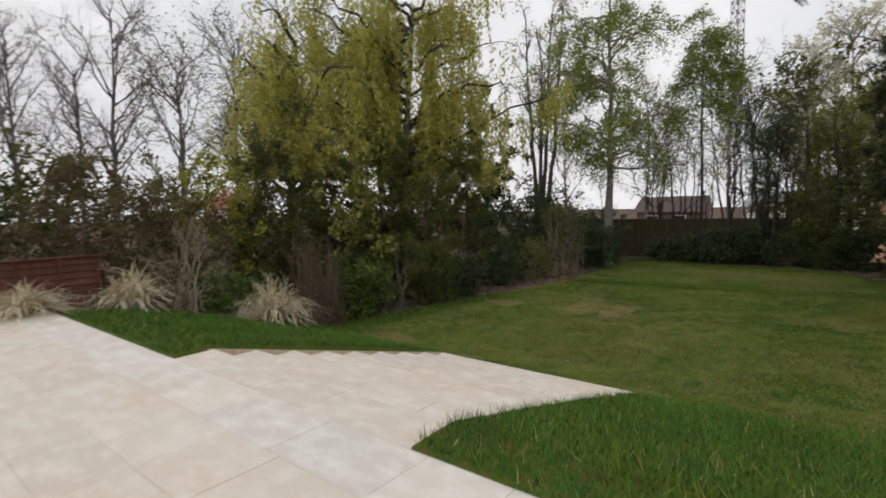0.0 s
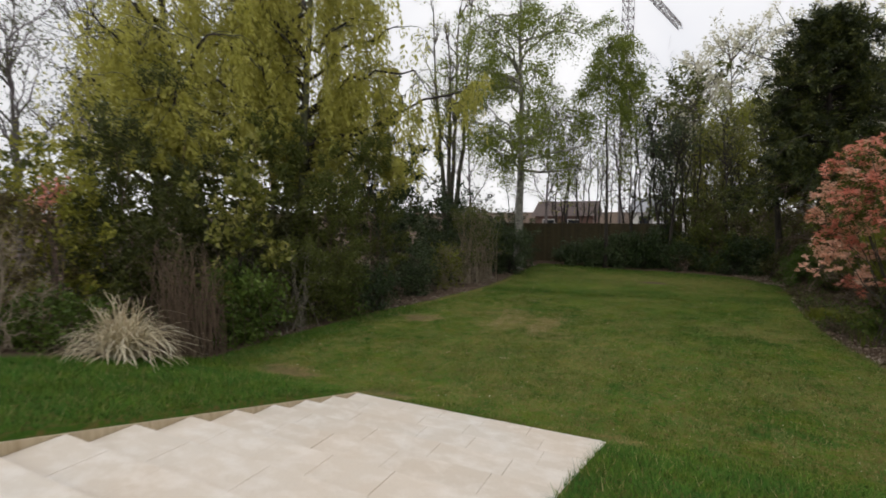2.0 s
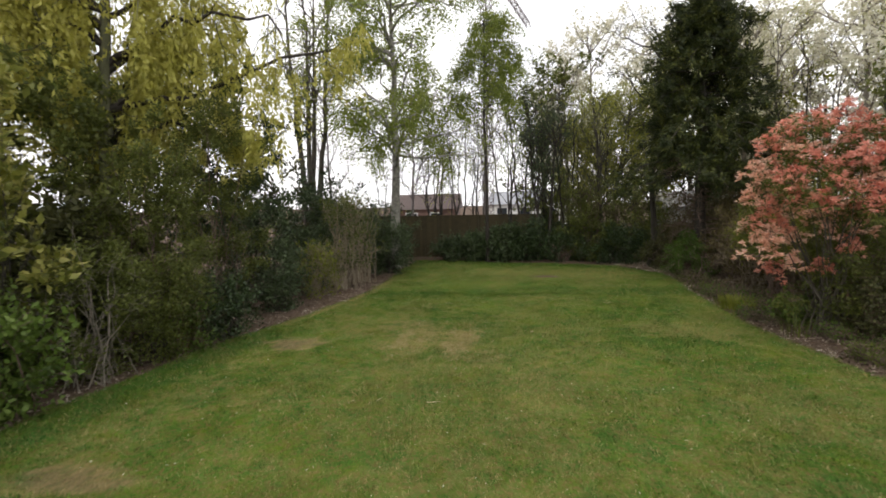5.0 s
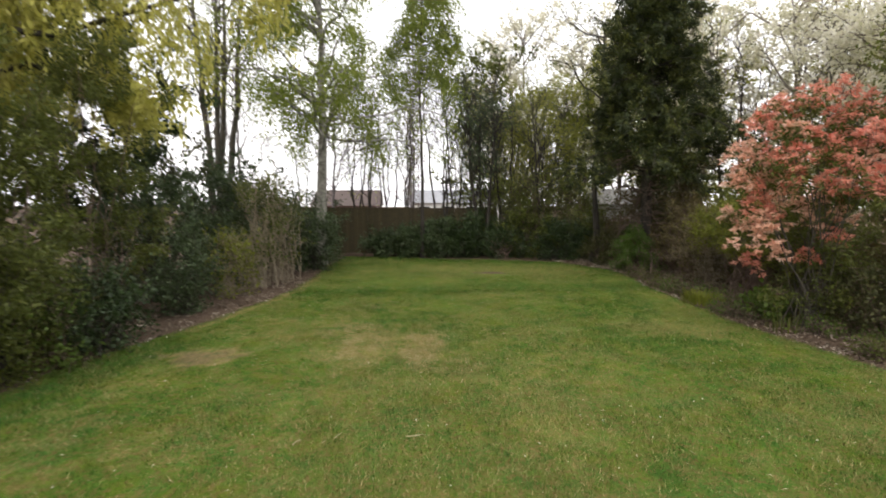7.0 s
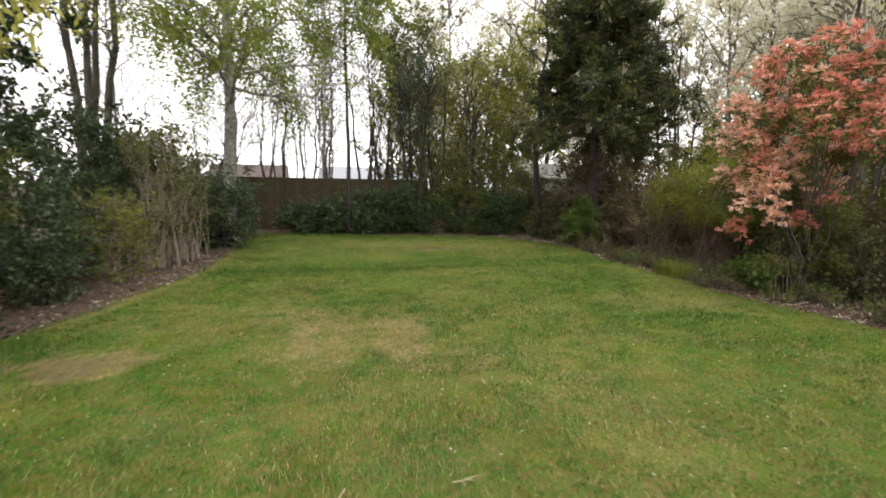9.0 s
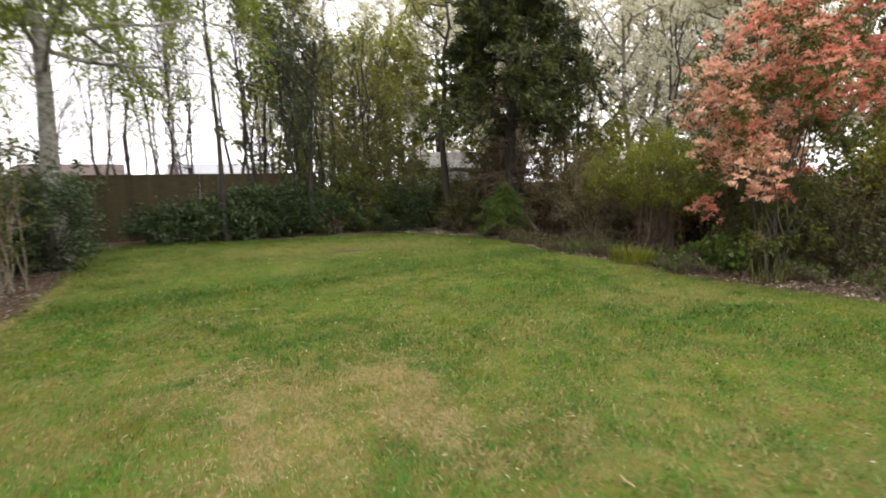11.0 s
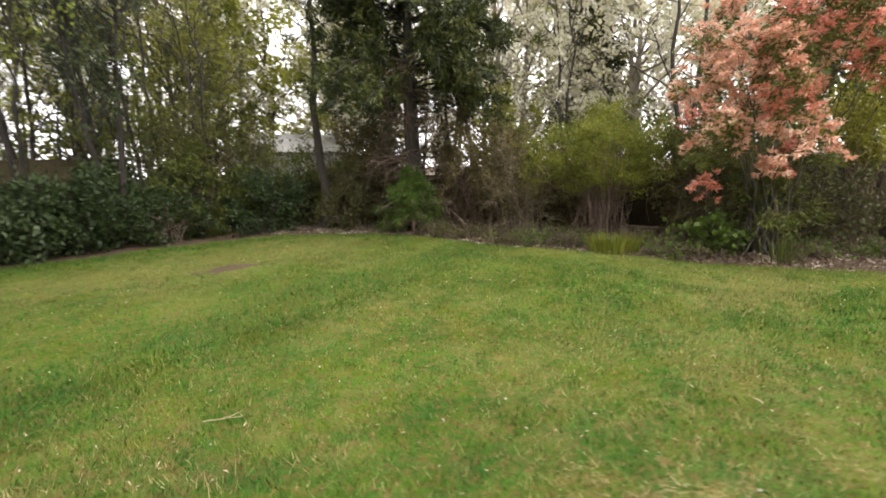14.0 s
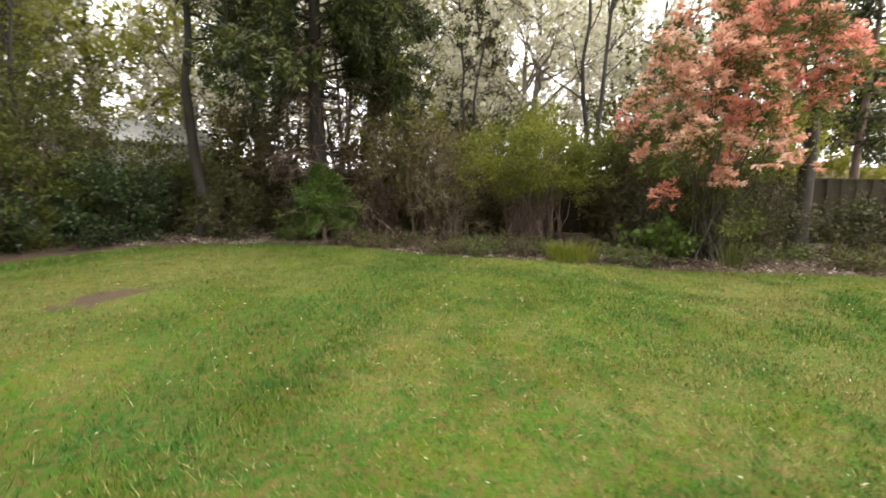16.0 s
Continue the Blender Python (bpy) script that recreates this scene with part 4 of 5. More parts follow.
slender2 = tree("slender_tree", "thin dark-stemmed tree with sparse young leaves", 0, 0, 8.5, 0.05, 93, M_BARK_D, L_WILLOW, 620, 0.07, n_limb=14, limb=(0.6, 1.8), start=0.25, angle=(25, 70), up=0.25, sub=2, sub_len=(0.35, 0.9), twig=4, twig_len=(0.2, 0.55), at=False, group="thin trees behind the fence", stems=2, fan=0.2, wob=0.06)
TR = random.Random(8)
spots = [(-7.1, 26.9), (-6.5, 27.5), (-6.2, 26.4), (-5.4, 26.2), (-4.1, 26.8), (-3.3, 27.4), (-2.6, 26.7), (-1.9, 27.3), (-1.2, 26.8), (-0.4, 27.6), (0.3, 26.8), (1.0, 28.0), (-10.0, 27.2), (2.4, 29.2), (-3.0, 29.5), (-0.8, 29.8), (-5.4, 30.5), (-3.8, 25.6), (-1.4, 25.7), (0.2, 25.5), (-2.0, 33.5), (-7.8, 28.6), (-8.2, 30.0)]
for i, (x, y) in enumerate(spots):
    m = pose(x, y, LOW - 0.05, TR.uniform(-3, 3), TR.uniform(-3, 3), TR.uniform(0, 360)) @ Matrix.Scale(TR.uniform(0.8, 1.15), 4)
    if i == 0:
        slender.matrix_basis = m
    elif i == 1:
        slender2.matrix_basis = m
    else:
        copy_thing(slender if i < 5 or TR.random() < 0.4 else slender2, m)
tree("ivy_clad_tree", "thin tree with dark ivy-covered crown", -2.3, 25.2, 6.6, 0.09, 94, M_BARK_D, L_RHODO, 5000, 0.085, n_limb=24, limb=(0.8, 2.0), start=0.35, angle=(25, 60), up=0.2, sub=6, sub_len=(0.3, 0.7), twig=5, twig_len=(0.2, 0.5), stems=3, fan=0.3)

# end border
G_END = "shrubs at the end of the lawn"
shrub("rhododendron", "low grey-green rhododendron in front of the fence", "shrub", -6.3, 24.7, 0.65, 0.5, 1.1, L_RHODO, M_BARK_D, 2600, 0.075, 99, group=G_END)
shrub("rhododendron", "rounded grey-green rhododendron in front of the fence", "shrub", -5.3, 24.5, 0.75, 0.6, 1.3, L_RHODO, M_BARK_D, 3600, 0.08, 100, group=G_END)
shrub("rhododendron", "dark green rhododendron in front of the fence", "shrub", -4.0, 24.6, 0.85, 0.6, 1.5, L_RHODO, M_BARK_D, 3600, 0.08, 101, group=G_END)
shrub("dark_evergreen_shrub", "dense dark evergreen bush at the lawn's end", "shrub", -2.9, 24.7, 1.0, 0.8, 1.75, L_LAUREL, M_BARK_D, 6000, 0.06, 102, group=G_END)
# laurel tone puts the undergrowth's shade into its leaf colour
shrub("brown_undergrowth", "brown and olive undergrowth with dead twigs", "shrub", -1.6, 24.3, 1.0, 0.7, 1.3, L_LAUREL, M_BARK_R, 5000, 0.05, 98, group=G_END, twigs=8)
shrub("dark_evergreen_shrub", "dense dark evergreen bush at the lawn's end", "shrub", -0.6, 24.7, 1.1, 0.9, 2.3, L_OLIVE, M_BARK_D, 6500, 0.055, 103, group=G_END)
# shade painted in: darker laurel leaves in place of olive
shrub("olive_shrub", "olive-green leafy shrub among thin stems, leaves darkened for shade", "shrub", 0.5, 23.8, 1.0, 0.8, 1.6, L_LAUREL, M_BARK_D, 6000, 0.05, 104, group=G_END, n_stem=40, twigs=7)
shrub("olive_shrub", "tall yellow-olive thicket with thin stems", "shrub", -1.2, 25.5, 1.9, 0.6, 3.4, L_OLIVE, M_BARK_G, 5000, 0.055, 105, group=G_END, n_stem=60, n_clump=140, clump=0.4)
shrub("olive_shrub", "low yellow-olive thicket with thin stems", "shrub", 1.9, 24.2, 1.1, 0.8, 2.2, L_OLIVE, M_BARK_D, 3500, 0.055, 106, group=G_END, n_stem=60, n_clump=130, clump=0.4)
shrub("brown_undergrowth", "brown and olive undergrowth with dead twigs", "shrub", 1.9, 22.3, 0.8, 0.8, 1.3, L_DUSK, M_BARK_R, 4000, 0.05, 97, group=G_END, twigs=8)
# all in the darkest leaf colour, standing in for shade under the trees
for i, (x, y, hh, mat) in enumerate([(-2.2, 25.5, 1.7, L_LAUREL), (-0.6, 25.5, 1.6, L_LAUREL), (0.9, 25.3, 1.5, L_LAUREL), (2.4, 25.0, 1.4, L_LAUREL), (4.0, 25.0, 1.7, L_LAUREL)]):
    shrub("undergrowth_bush", "dense undergrowth bush below the thin trees, leaves darkened for shade", "shrub", x, y, 1.1, 0.6, hh, mat, M_BARK_D, 5000, 0.06, 300 + i, group=G_END)
for i, (x, y, hh) in enumerate([(-0.3, 25.0, 3.6), (1.2, 25.3, 3.4), (2.6, 24.9, 2.3)]):
    shrub("olive_thicket", "loose olive-green twiggy thicket in front of the shed", "shrub", x, y, 0.9, 0.5, hh, L_OLIVE, M_BARK_R, 2600, 0.042, 306 + i, group=G_END, low=0.3, twigs=7, n_stem=34, n_clump=80, show=True)
tree("yellow_leaf_tree", "spreading tree in yellow-green young leaf", 0.6, 28.2, 7.0, 0.12, 107, M_BARK_G, L_WILLOW, 13000, 0.09, n_limb=22, limb=(1.6, 3.2), start=0.2, angle=(30, 65), up=0.2, sub=7, sub_len=(0.5, 1.1), twig=5, stems=3)
tree("old_tree", "old tree with a dark trunk and crooked limbs", 1.45, 22.7, 8.5, 0.12, 112, M_BARK_D, L_OLIVE, 3000, 0.06, n_limb=10, limb=(1.4, 3.2), start=0.34, angle=(45, 85), up=0.15, sub=6, sub_len=(0.5, 1.2), twig=5, wob=0.04)
conifer("dark_conifer", "tall dark conical evergreen conifer with drooping sprays", 2.4, 20.45, 8.6, 4.1, 110, L_YEW, M_BARK_D, first=0.36, tiers=11, per=12, n_leaf=112000, size=0.13, droop=0.22, dead=64)
conifer("small_conifer", "small bright green feathery conifer", 1.95, 20.1, 1.35, 0.95, 111, L_CYPRESS, M_BARK_R, first=0.15, tiers=8, per=9, n_leaf=19000, size=0.07, droop=0.1, trunk_r=0.04)

# right border
G_R = "shrubs in the border"


def pieris(x, y, seed):
    """Crooked stems that end in domed pads of drooping leaf whorls."""
    rng = np.random.default_rng(seed)
    t = thing("pieris", (x, y, gz(x, y)), "large pieris shrub with coral-red and peach young leaves", "shrub")
    ctr = []
    while len(ctr) < 92:
        c = rng.uniform(-1, 1, 3)
        r = np.linalg.norm(c)
        if r > 1 or r < 0.35:
            continue
        p = np.array([-0.3 + c[0] * 1.35, -0.25 + c[1] * 1.45, 2.2 + c[2] * 1.78])
        if (p[1] < -0.55 and p[2] < 2.3) or (p[0] < -0.75 and p[2] < 1.5):
            continue
        if p[2] > 0.5 and all(np.linalg.norm((p - o) * np.array([1, 1, 1.3])) > 0.36 for o in ctr):
            ctr.append(p)
    ctr = np.array(ctr)
    n = len(ctr)
    s = np.linspace(0, 1, 8)[None, :, None]
    foot = rng.normal(0, 0.16, (n, 3)) * np.array([1, 1, 0]) - np.array([0, 0, 0.03])
    knee = foot * 0.45 + ctr * np.array([0.45, 0.45, 0.7])
    st = foot[:, None] * (1 - s) ** 2 + 2 * knee[:, None] * s * (1 - s) + ctr[:, None] * s ** 2 + rng.normal(0, 0.04, (n, 8, 3)) * (s > 0)
    keep = rng.random(n) < 0.4
    each_tube("stem", st[keep], taper(int(keep.sum()), 8, rng.uniform(0.007, 0.018, int(keep.sum())), 0.004), 5, M_BARK, t, "grey-brown crooked stem")
    size = rng.uniform(0.14, 0.31, n)
    red = (ctr[:, 2] > 1.75) | (rng.random(n) < np.clip((ctr[:, 2] - 0.9) / 1.0, 0, 1))
    pale = red & (ctr[:, 0] * 0.3 - ctr[:, 1] < rng.normal(0.15, 0.5, n)) & (ctr[:, 2] > 1.2)
    k = 20
    u = np.sqrt(rng.random((n, k)))
    a = rng.uniform(0, 6.283, (n, k))
    out = np.stack([np.cos(a) * u, np.sin(a) * u, 1.0 * (1 - u ** 2) - 0.45 + rng.normal(0, 0.18, (n, k))], -1)
    ros = ctr[:, None] + out * size[:, None, None] + rng.normal(0, 0.03, (n, k, 3))
    twig = np.stack([np.repeat(ctr - np.array([0, 0, 0.12]), k, 0), ros.reshape(-1, 3)], 1)
    child("twig_mass", mesh_of("twig_mass", *tubes(twig[::2], taper(len(twig[::2]), 2, 0.005, 0.003), 3), M_BARK_R), t, kind="stuff")
    for key, mat, pick, lab, per, ln in (("red_foliage", L_CORAL, red & ~pale, "coral-red young leaf whorls", 19, 0.078), ("peach_foliage", L_PEACH, pale, "pale peach young leaf whorls", 19, 0.078), ("green_foliage", L_OLIVE, rng.random(n) < np.where(red, 0.45, 1.0), "olive-green older leaves", 13, 0.085)):
        old = key == "green_foliage"
        p = np.repeat(ros[pick].reshape(-1, 3), per, 0)
        o = np.repeat(out[pick].reshape(-1, 3), per, 0)
        ax = rng.normal(size=p.shape) * np.array([1, 1, 0.35]) + o * 0.6 + np.array([0, 0, -0.5 if old else -0.12])
        p = p + rng.normal(0, 0.06 if old else 0.014, p.shape) - np.array([0, 0, 0.1 if old else 0.0])
        child(key, mesh_of(key, *leaf_mesh(rng, p, unit(ax), ln, ln * 0.3, spread=0.2), mat), t, lab, kind="stuff")


pieris(2.35, 13.45, 120)
shrub("yellow_green_bush", "dense broom-like bush with bright yellow-green tops and brown stems", "shrub", 3.2, 16.25, 1.1, 1.15, 2.45, L_BUSH, M_BARK_R, 30000, 0.03, 121, width=0.012, group=G_R, n_stem=120, n_clump=170, low=0.3, stem_r=0.009, spread=0.6, show=True)
shrub("yellow_green_bush", "yellow-green bush half hidden by the pieris", "shrub", 3.4, 14.6, 0.8, 0.85, 2.1, L_OLIVE, M_BARK_R, 6500, 0.035, 122, group=G_R, n_stem=90, n_clump=90, low=0.55)
shrub("brown_undergrowth", "brown twiggy undergrowth below the pieris", "shrub", 3.05, 12.95, 0.6, 0.75, 1.35, L_DUSK, M_BARK_R, 4500, 0.04, 128, group=G_R, twigs=8)
shrub("brown_undergrowth", "olive and brown undergrowth along the low fence", "shrub", 3.5, 10.9, 0.6, 0.8, 0.95, L_DUSK, M_BARK_R, 3500, 0.05, 129, group=G_R, twigs=8)
shrub("brown_undergrowth", "olive and brown undergrowth along the low fence", "shrub", 3.5, 9.4, 0.6, 0.8, 0.8, L_OLIVE, M_BARK_R, 3500, 0.05, 190, group=G_R, twigs=8)
shrub("dark_evergreen_shrub", "dark leafy bush behind the pieris", "shrub", 2.95, 14.1, 0.6, 0.7, 1.35, L_DUSK, M_BARK_R, 4500, 0.04, 191, group=G_R)
shrub("yellow_leaf_shrub", "golden yellow-leaved shrub by the low fence", "shrub", 3.6, 12.3, 0.55, 0.6, 2.5, L_YELLOW, M_BARK_R, 2600, 0.05, 123, group=G_R, low=0.5)
shrub("dark_twig_thicket", "purple-brown tangle of bare twigs below the conifer", "shrub", 3.1, 18.2, 1.0, 1.0, 2.5, L_BROWN, M_BARK_R, 4500, 0.045, 124, group=G_R, twigs=10, n_stem=60, n_clump=90)
shrub("dark_twig_thicket", "purple-brown tangle of bare twigs below the conifer", "shrub", 3.0, 17.9, 0.7, 0.6, 2.3, L_BROWN, M_TAN, 1500, 0.045, 125, group=G_R, twigs=9, n_stem=60, n_clump=70)
shrub("dark_twig_thicket", "purple-brown tangle of bare twigs below the conifer", "shrub", 3.3, 19.5, 0.9, 0.9, 3.1, L_BROWN, M_BARK_R, 5500, 0.045, 192, group=G_R, twigs=10, n_stem=60, n_clump=90)
shrub("dark_evergreen_shrub", "dark bush in the shade of the conifer", "shrub", 3.6, 21.4, 1.2, 1.2, 2.9, L_DUSK, M_BARK_R, 6000, 0.05, 126, group=G_R, twigs=8)
shrub("dark_evergreen_shrub", "dark bush in the shade of the conifer", "shrub", 2.8, 22.7, 1.0, 1.0, 2.7, L_BROWN, M_BARK_D, 6000, 0.05, 127, group=G_R, twigs=8)
for i, (x, y, r) in enumerate([(2.0, 16.7, 0.45), (1.75, 17.6, 0.45), (1.7, 14.3, 0.35), (2.0, 16.0, 0.4), (2.3, 11.2, 0.5), (2.0, 18.4, 0.4), (2.6, 12.2, 0.4), (2.7, 10.2, 0.5), (1.6, 16.3, 0.3), (1.6, 17.0, 0.35), (1.7, 18.9, 0.35), (1.75, 19.5, 0.3), (1.55, 14.6, 0.25), (2.3, 15.3, 0.35), (2.5, 16.7, 0.35), (2.2, 12.9, 0.3), (2.0, 11.7, 0.3)]):
    shrub("border_plant", "low leafy ground-cover plant in the border", "plant", x, y, r, r, 0.25, (L_GREEN, L_OLIVE, L_DUSK)[i % 3], M_BARK_R, 520, 0.034, 500 + i, group="low plants in the border", n_clump=26, clump=0.13, n_stem=20, stem_r=0.004)
shrub("broad_leaf_plant", "clump of broad glossy green leaves under the pieris", "plant", 2.2, 14.15, 0.45, 0.5, 0.6, L_GREEN, M_BARK_G, 700, 0.055, 140, width=0.045, group="", n_clump=30, clump=0.12, n_stem=24, stem_r=0.005)


def lily_clump(x, y, r, h, n, seed, mat, label):
    rng = np.random.default_rng(seed)
    t = thing("day_lily_clump", (x, y, gz(x, y)), label, "plant")
    a, o = rng.uniform(0, 6.283, n), rng.uniform(0, 1, n) ** 0.5 * r
    d = np.stack([np.cos(a), np.sin(a), np.zeros(n)], -1)
    q = np.linspace(0, 1, 4)[None, :, None]
    ln = rng.uniform(0.7, 1.2, n) * h
    p = (d * o[:, None])[:, None] + d[:, None] * (0.25 * ln)[:, None, None] * q ** 2 + np.array([0, 0, 1]) * ln[:, None, None] * (q - 0.15 * q ** 2)
    sd = np.stack([-np.sin(a), np.cos(a), np.zeros(n)], -1)[:, None] * np.array([0.006, 0.007, 0.005, 0.001])[None, :, None]
    i = np.arange(n * 8).reshape(n, 4, 2)
    child("blade_tuft", mesh_of("blade_tuft", np.stack([p - sd, p + sd], 2).reshape(-1, 3), np.stack([i[:, :-1, 0], i[:, :-1, 1], i[:, 1:, 1], i[:, 1:, 0]], -1).reshape(-1, 4), mat), t)


lily_clump(1.6, 15.45, 0.44, 0.27, 420, 150, L_BUSH, "clump of upright yellow-green strap leaves at the bed edge")
lily_clump(1.75, 13.2, 0.3, 0.42, 40, 151, L_OLIVE, "loose clump of tall pale strap leaves")

shrub("red_leaf_shrub", "thin shrub tipped with coral-red young leaves", "shrub", 3.3, 14.7, 0.4, 0.4, 2.45, L_CORAL, M_BARK_R, 260, 0.055, 152, low=0.78, n_clump=12, clump=0.15, n_stem=12)
conifer("small_pine", "dark pine beyond the low fence", 6.4, 10.2, 6.5, 1.5, 153, L_YEW, M_BARK_R, first=0.3, tiers=10, per=6, n_leaf=9000, size=0.15, trunk_r=0.1)

# trees beyond the border
for i, (x, y, h) in enumerate([(5.6, 24.5, 9.5), (8.0, 21.0, 9.0), (7.0, 28.5, 10.5), (3.6, 30.5, 12.0), (8.0, 17.2, 7.5), (-0.4, 32.0, 11.5), (10.5, 14.5, 7.5), (11.5, 24.0, 10.0)]):
    tree("blossom_tree", "tree with pale cream-white spring blossom", x, y, h, 0.13, 160 + i, M_BARK_L, L_BLOSSOM, 10500, 0.12, n_limb=22, limb=(1.8, 3.7), start=0.18, angle=(35, 78), up=0.2, sub=6, sub_len=(0.7, 1.4), twig=3, stems=2, group="blossom trees beyond the garden", width=0.09)
for i, (x, y) in enumerate([(6.3, 18.5), (7.2, 23.0), (5.6, 21.8), (8.6, 25.5), (6.0, 15.4)]):
    copy_thing(slender, pose(x, y, LOW - 0.05, 0, 0, 70 * i) @ Matrix.Scale(1.0 + 0.06 * i, 4))
conifer("far_pine", "dark conifer beyond the border", 10.5, 19.5, 8.5, 2.0, 170, L_YEW, M_BARK_R, first=0.2, n_leaf=16000, size=0.28)
tree("ivy_trunk_tree", "tree with an ivy-green trunk behind the pieris", 3.35, 12.0, 5.2, 0.14, 171, M_BARK_D, L_OLIVE, 6500, 0.08, n_limb=12, limb=(0.9, 1.9), start=0.55, angle=(40, 75), up=0.1, sub=6, sub_len=(0.4, 0.9), twig=4)
shrub("yellow_green_hedge", "yellow-green hedge beyond the low fence", "hedge", 7.5, 10.5, 1.0, 2.6, 2.0, L_YELLOW, M_BARK_G, 7000, 0.07, 172)

tree("birch_tree", "second birch with hanging light green foliage", -4.7, 24.3, 11.5, 0.08, 175, M_BARK_D, L_BIRCH, 20000, 0.085, n_limb=24, limb=(1.0, 2.0), start=0.56, angle=(45, 85), up=0.2, droop=0.4, sub=7, sub_len=(0.5, 1.1), twig=4, twig_len=(0.4, 0.9), twig_droop=0.9)
for i, (x, y, hh, mat) in enumerate([(12.5, 20.0, 9, L_WILLOW), (13.0, 16.5, 8, L_BLOSSOM), (13.0, 11.0, 7, L_OLIVE), (11.5, 7.5, 6, L_WILLOW), (9.5, 12.5, 6.5, L_OLIVE), (12.0, 27.0, 10, L_BLOSSOM), (8.5, 32.0, 11, L_WILLOW), (4.5, 35.0, 11, L_BLOSSOM), (0.5, 37.0, 10, L_WILLOW), (15.5, 23.5, 10, L_OLIVE), (7.2, 26.8, 8, L_WILLOW), (2.4, 30.0, 8, L_BUSH), (-1.2, 31.0, 9, L_OLIVE), (5.0, 30.2, 9, L_WILLOW)]):
    tree("spring_tree", "broad tree in pale young spring leaf", x, y, hh, 0.15, 320 + i, M_BARK, mat, 4600, 0.19, n_limb=22, limb=(1.8, 3.8), start=0.12, angle=(40, 85), up=0.2, sub=6, sub_len=(0.8, 1.7), twig=3, twig_len=(0.4, 0.9), group="trees beyond the garden")

# bare trees far beyond the hedge
for i, (x, y, h, r, n) in enumerate([(-30.5, 10.0, 13.5, 0.24, 0), (-34, 6.6, 12.5, 0.22, 300), (-27.5, 12.3, 12, 0.22, 3500), (-26.5, 14.9, 12, 0.2, 3000), (-22, 16.8, 15, 0.22, 4000), (-38, 10.5, 13, 0.22, 300), (-31, 4.6, 11, 0.2, 600), (-21, 20.5, 13, 0.2, 4000), (-29, 17.5, 11, 0.2, 2500), (-15.5, 34.0, 11, 0.15, 900), (-11.0, 38.0, 11, 0.15, 600), (-6.0, 40.0, 11, 0.15, 900), (-2.0, 38.0, 10, 0.15, 900)]):
    tree("bare_tree", "tall leafless tree beyond the hedge", x, y, h, r * 0.8, 180 + i, M_BARE, L_OLIVE, n, 0.12, n_limb=22, limb=(3.0, 5.4), start=0.24, angle=(25, 58), up=0.35, sub=9, sub_len=(1.1, 2.4), twig=5 if i < 9 else 4, twig_len=(0.6, 1.3), twig_r=0.006 if i < 9 else 0.011, group="bare trees beyond the hedge", limb_r=0.3)
for i, (x, y, rx, ry, h, mat) in enumerate([(-14.2, -1.0, 1.6, 1.8, 3.2, L_LAUREL), (-14.3, 1.8, 1.6, 1.8, 3.4, L_OLIVE), (-14.5, 4.4, 1.6, 1.8, 3.7, L_BROWN), (-14.4, 7.0, 1.7, 1.8, 4.0, L_OLIVE), (-13.8, 9.4, 1.7, 1.6, 4.2, L_OLIVE), (-12.0, 9.6, 1.2, 1.3, 4.0, L_NEEDLE), (-10.7, 9.5, 0.8, 0.9, 2.6, L_DUSK), (-10.6, 10.8, 0.8, 0.8, 3.0, L_DUSK), (-12.9, 13.6, 1.2, 1.2, 4.2, L_NEEDLE), (-13.6, 16.6, 1.8, 1.8, 3.6, L_LAUREL), (-12.4, 19.6, 1.8, 1.8, 4.4, L_DUSK), (-11.6, 22.4, 1.8, 1.6, 4.0, L_LAUREL), (-11.2, 25.0, 1.6, 1.0, 2.6, L_RHODO)]):
    shrub("boundary_hedge", "thick mixed evergreen hedge shrub on the boundary", "hedge", x, y, rx, ry, h, mat, M_BARK_D, 4000, 0.095, 210 + i, group="hedge on the boundary", n_clump=110, clump=0.42)
for i, (x, y, rx, ry, h, mat) in enumerate([(4.1, 17.0, 0.6, 1.1, 1.8, L_BROWN), (4.2, 19.2, 0.7, 1.1, 2.2, L_OLIVE), (4.3, 14.6, 0.6, 1.0, 1.7, L_BROWN), (4.0, 23.4, 0.9, 1.0, 3.3, L_DUSK), (5.9, 13.0, 0.8, 1.5, 2.4, L_OLIVE), (6.0, 17.4, 0.9, 1.6, 3.0, L_OLIVE), (6.2, 20.6, 1.0, 1.6, 3.6, L_WILLOW), (5.6, 25.9, 0.9, 0.7, 1.9, L_OLIVE), (6.7, 14.8, 0.9, 1.4, 3.2, L_OLIVE), (8.2, 12.6, 0.9, 1.5, 3.4, L_WILLOW), (1.6, 27.0, 1.1, 0.5, 3.3, L_DUSK), (-0.5, 27.0, 1.1, 0.5, 3.1, L_DUSK)]):
    shrub("border_thicket", "rough twiggy thicket behind the border", "shrub", x, y, rx, ry, h, mat, M_BARK_R, 4200, 0.075, 230 + i, group="thicket behind the border", n_clump=90, clump=0.36, twigs=7)


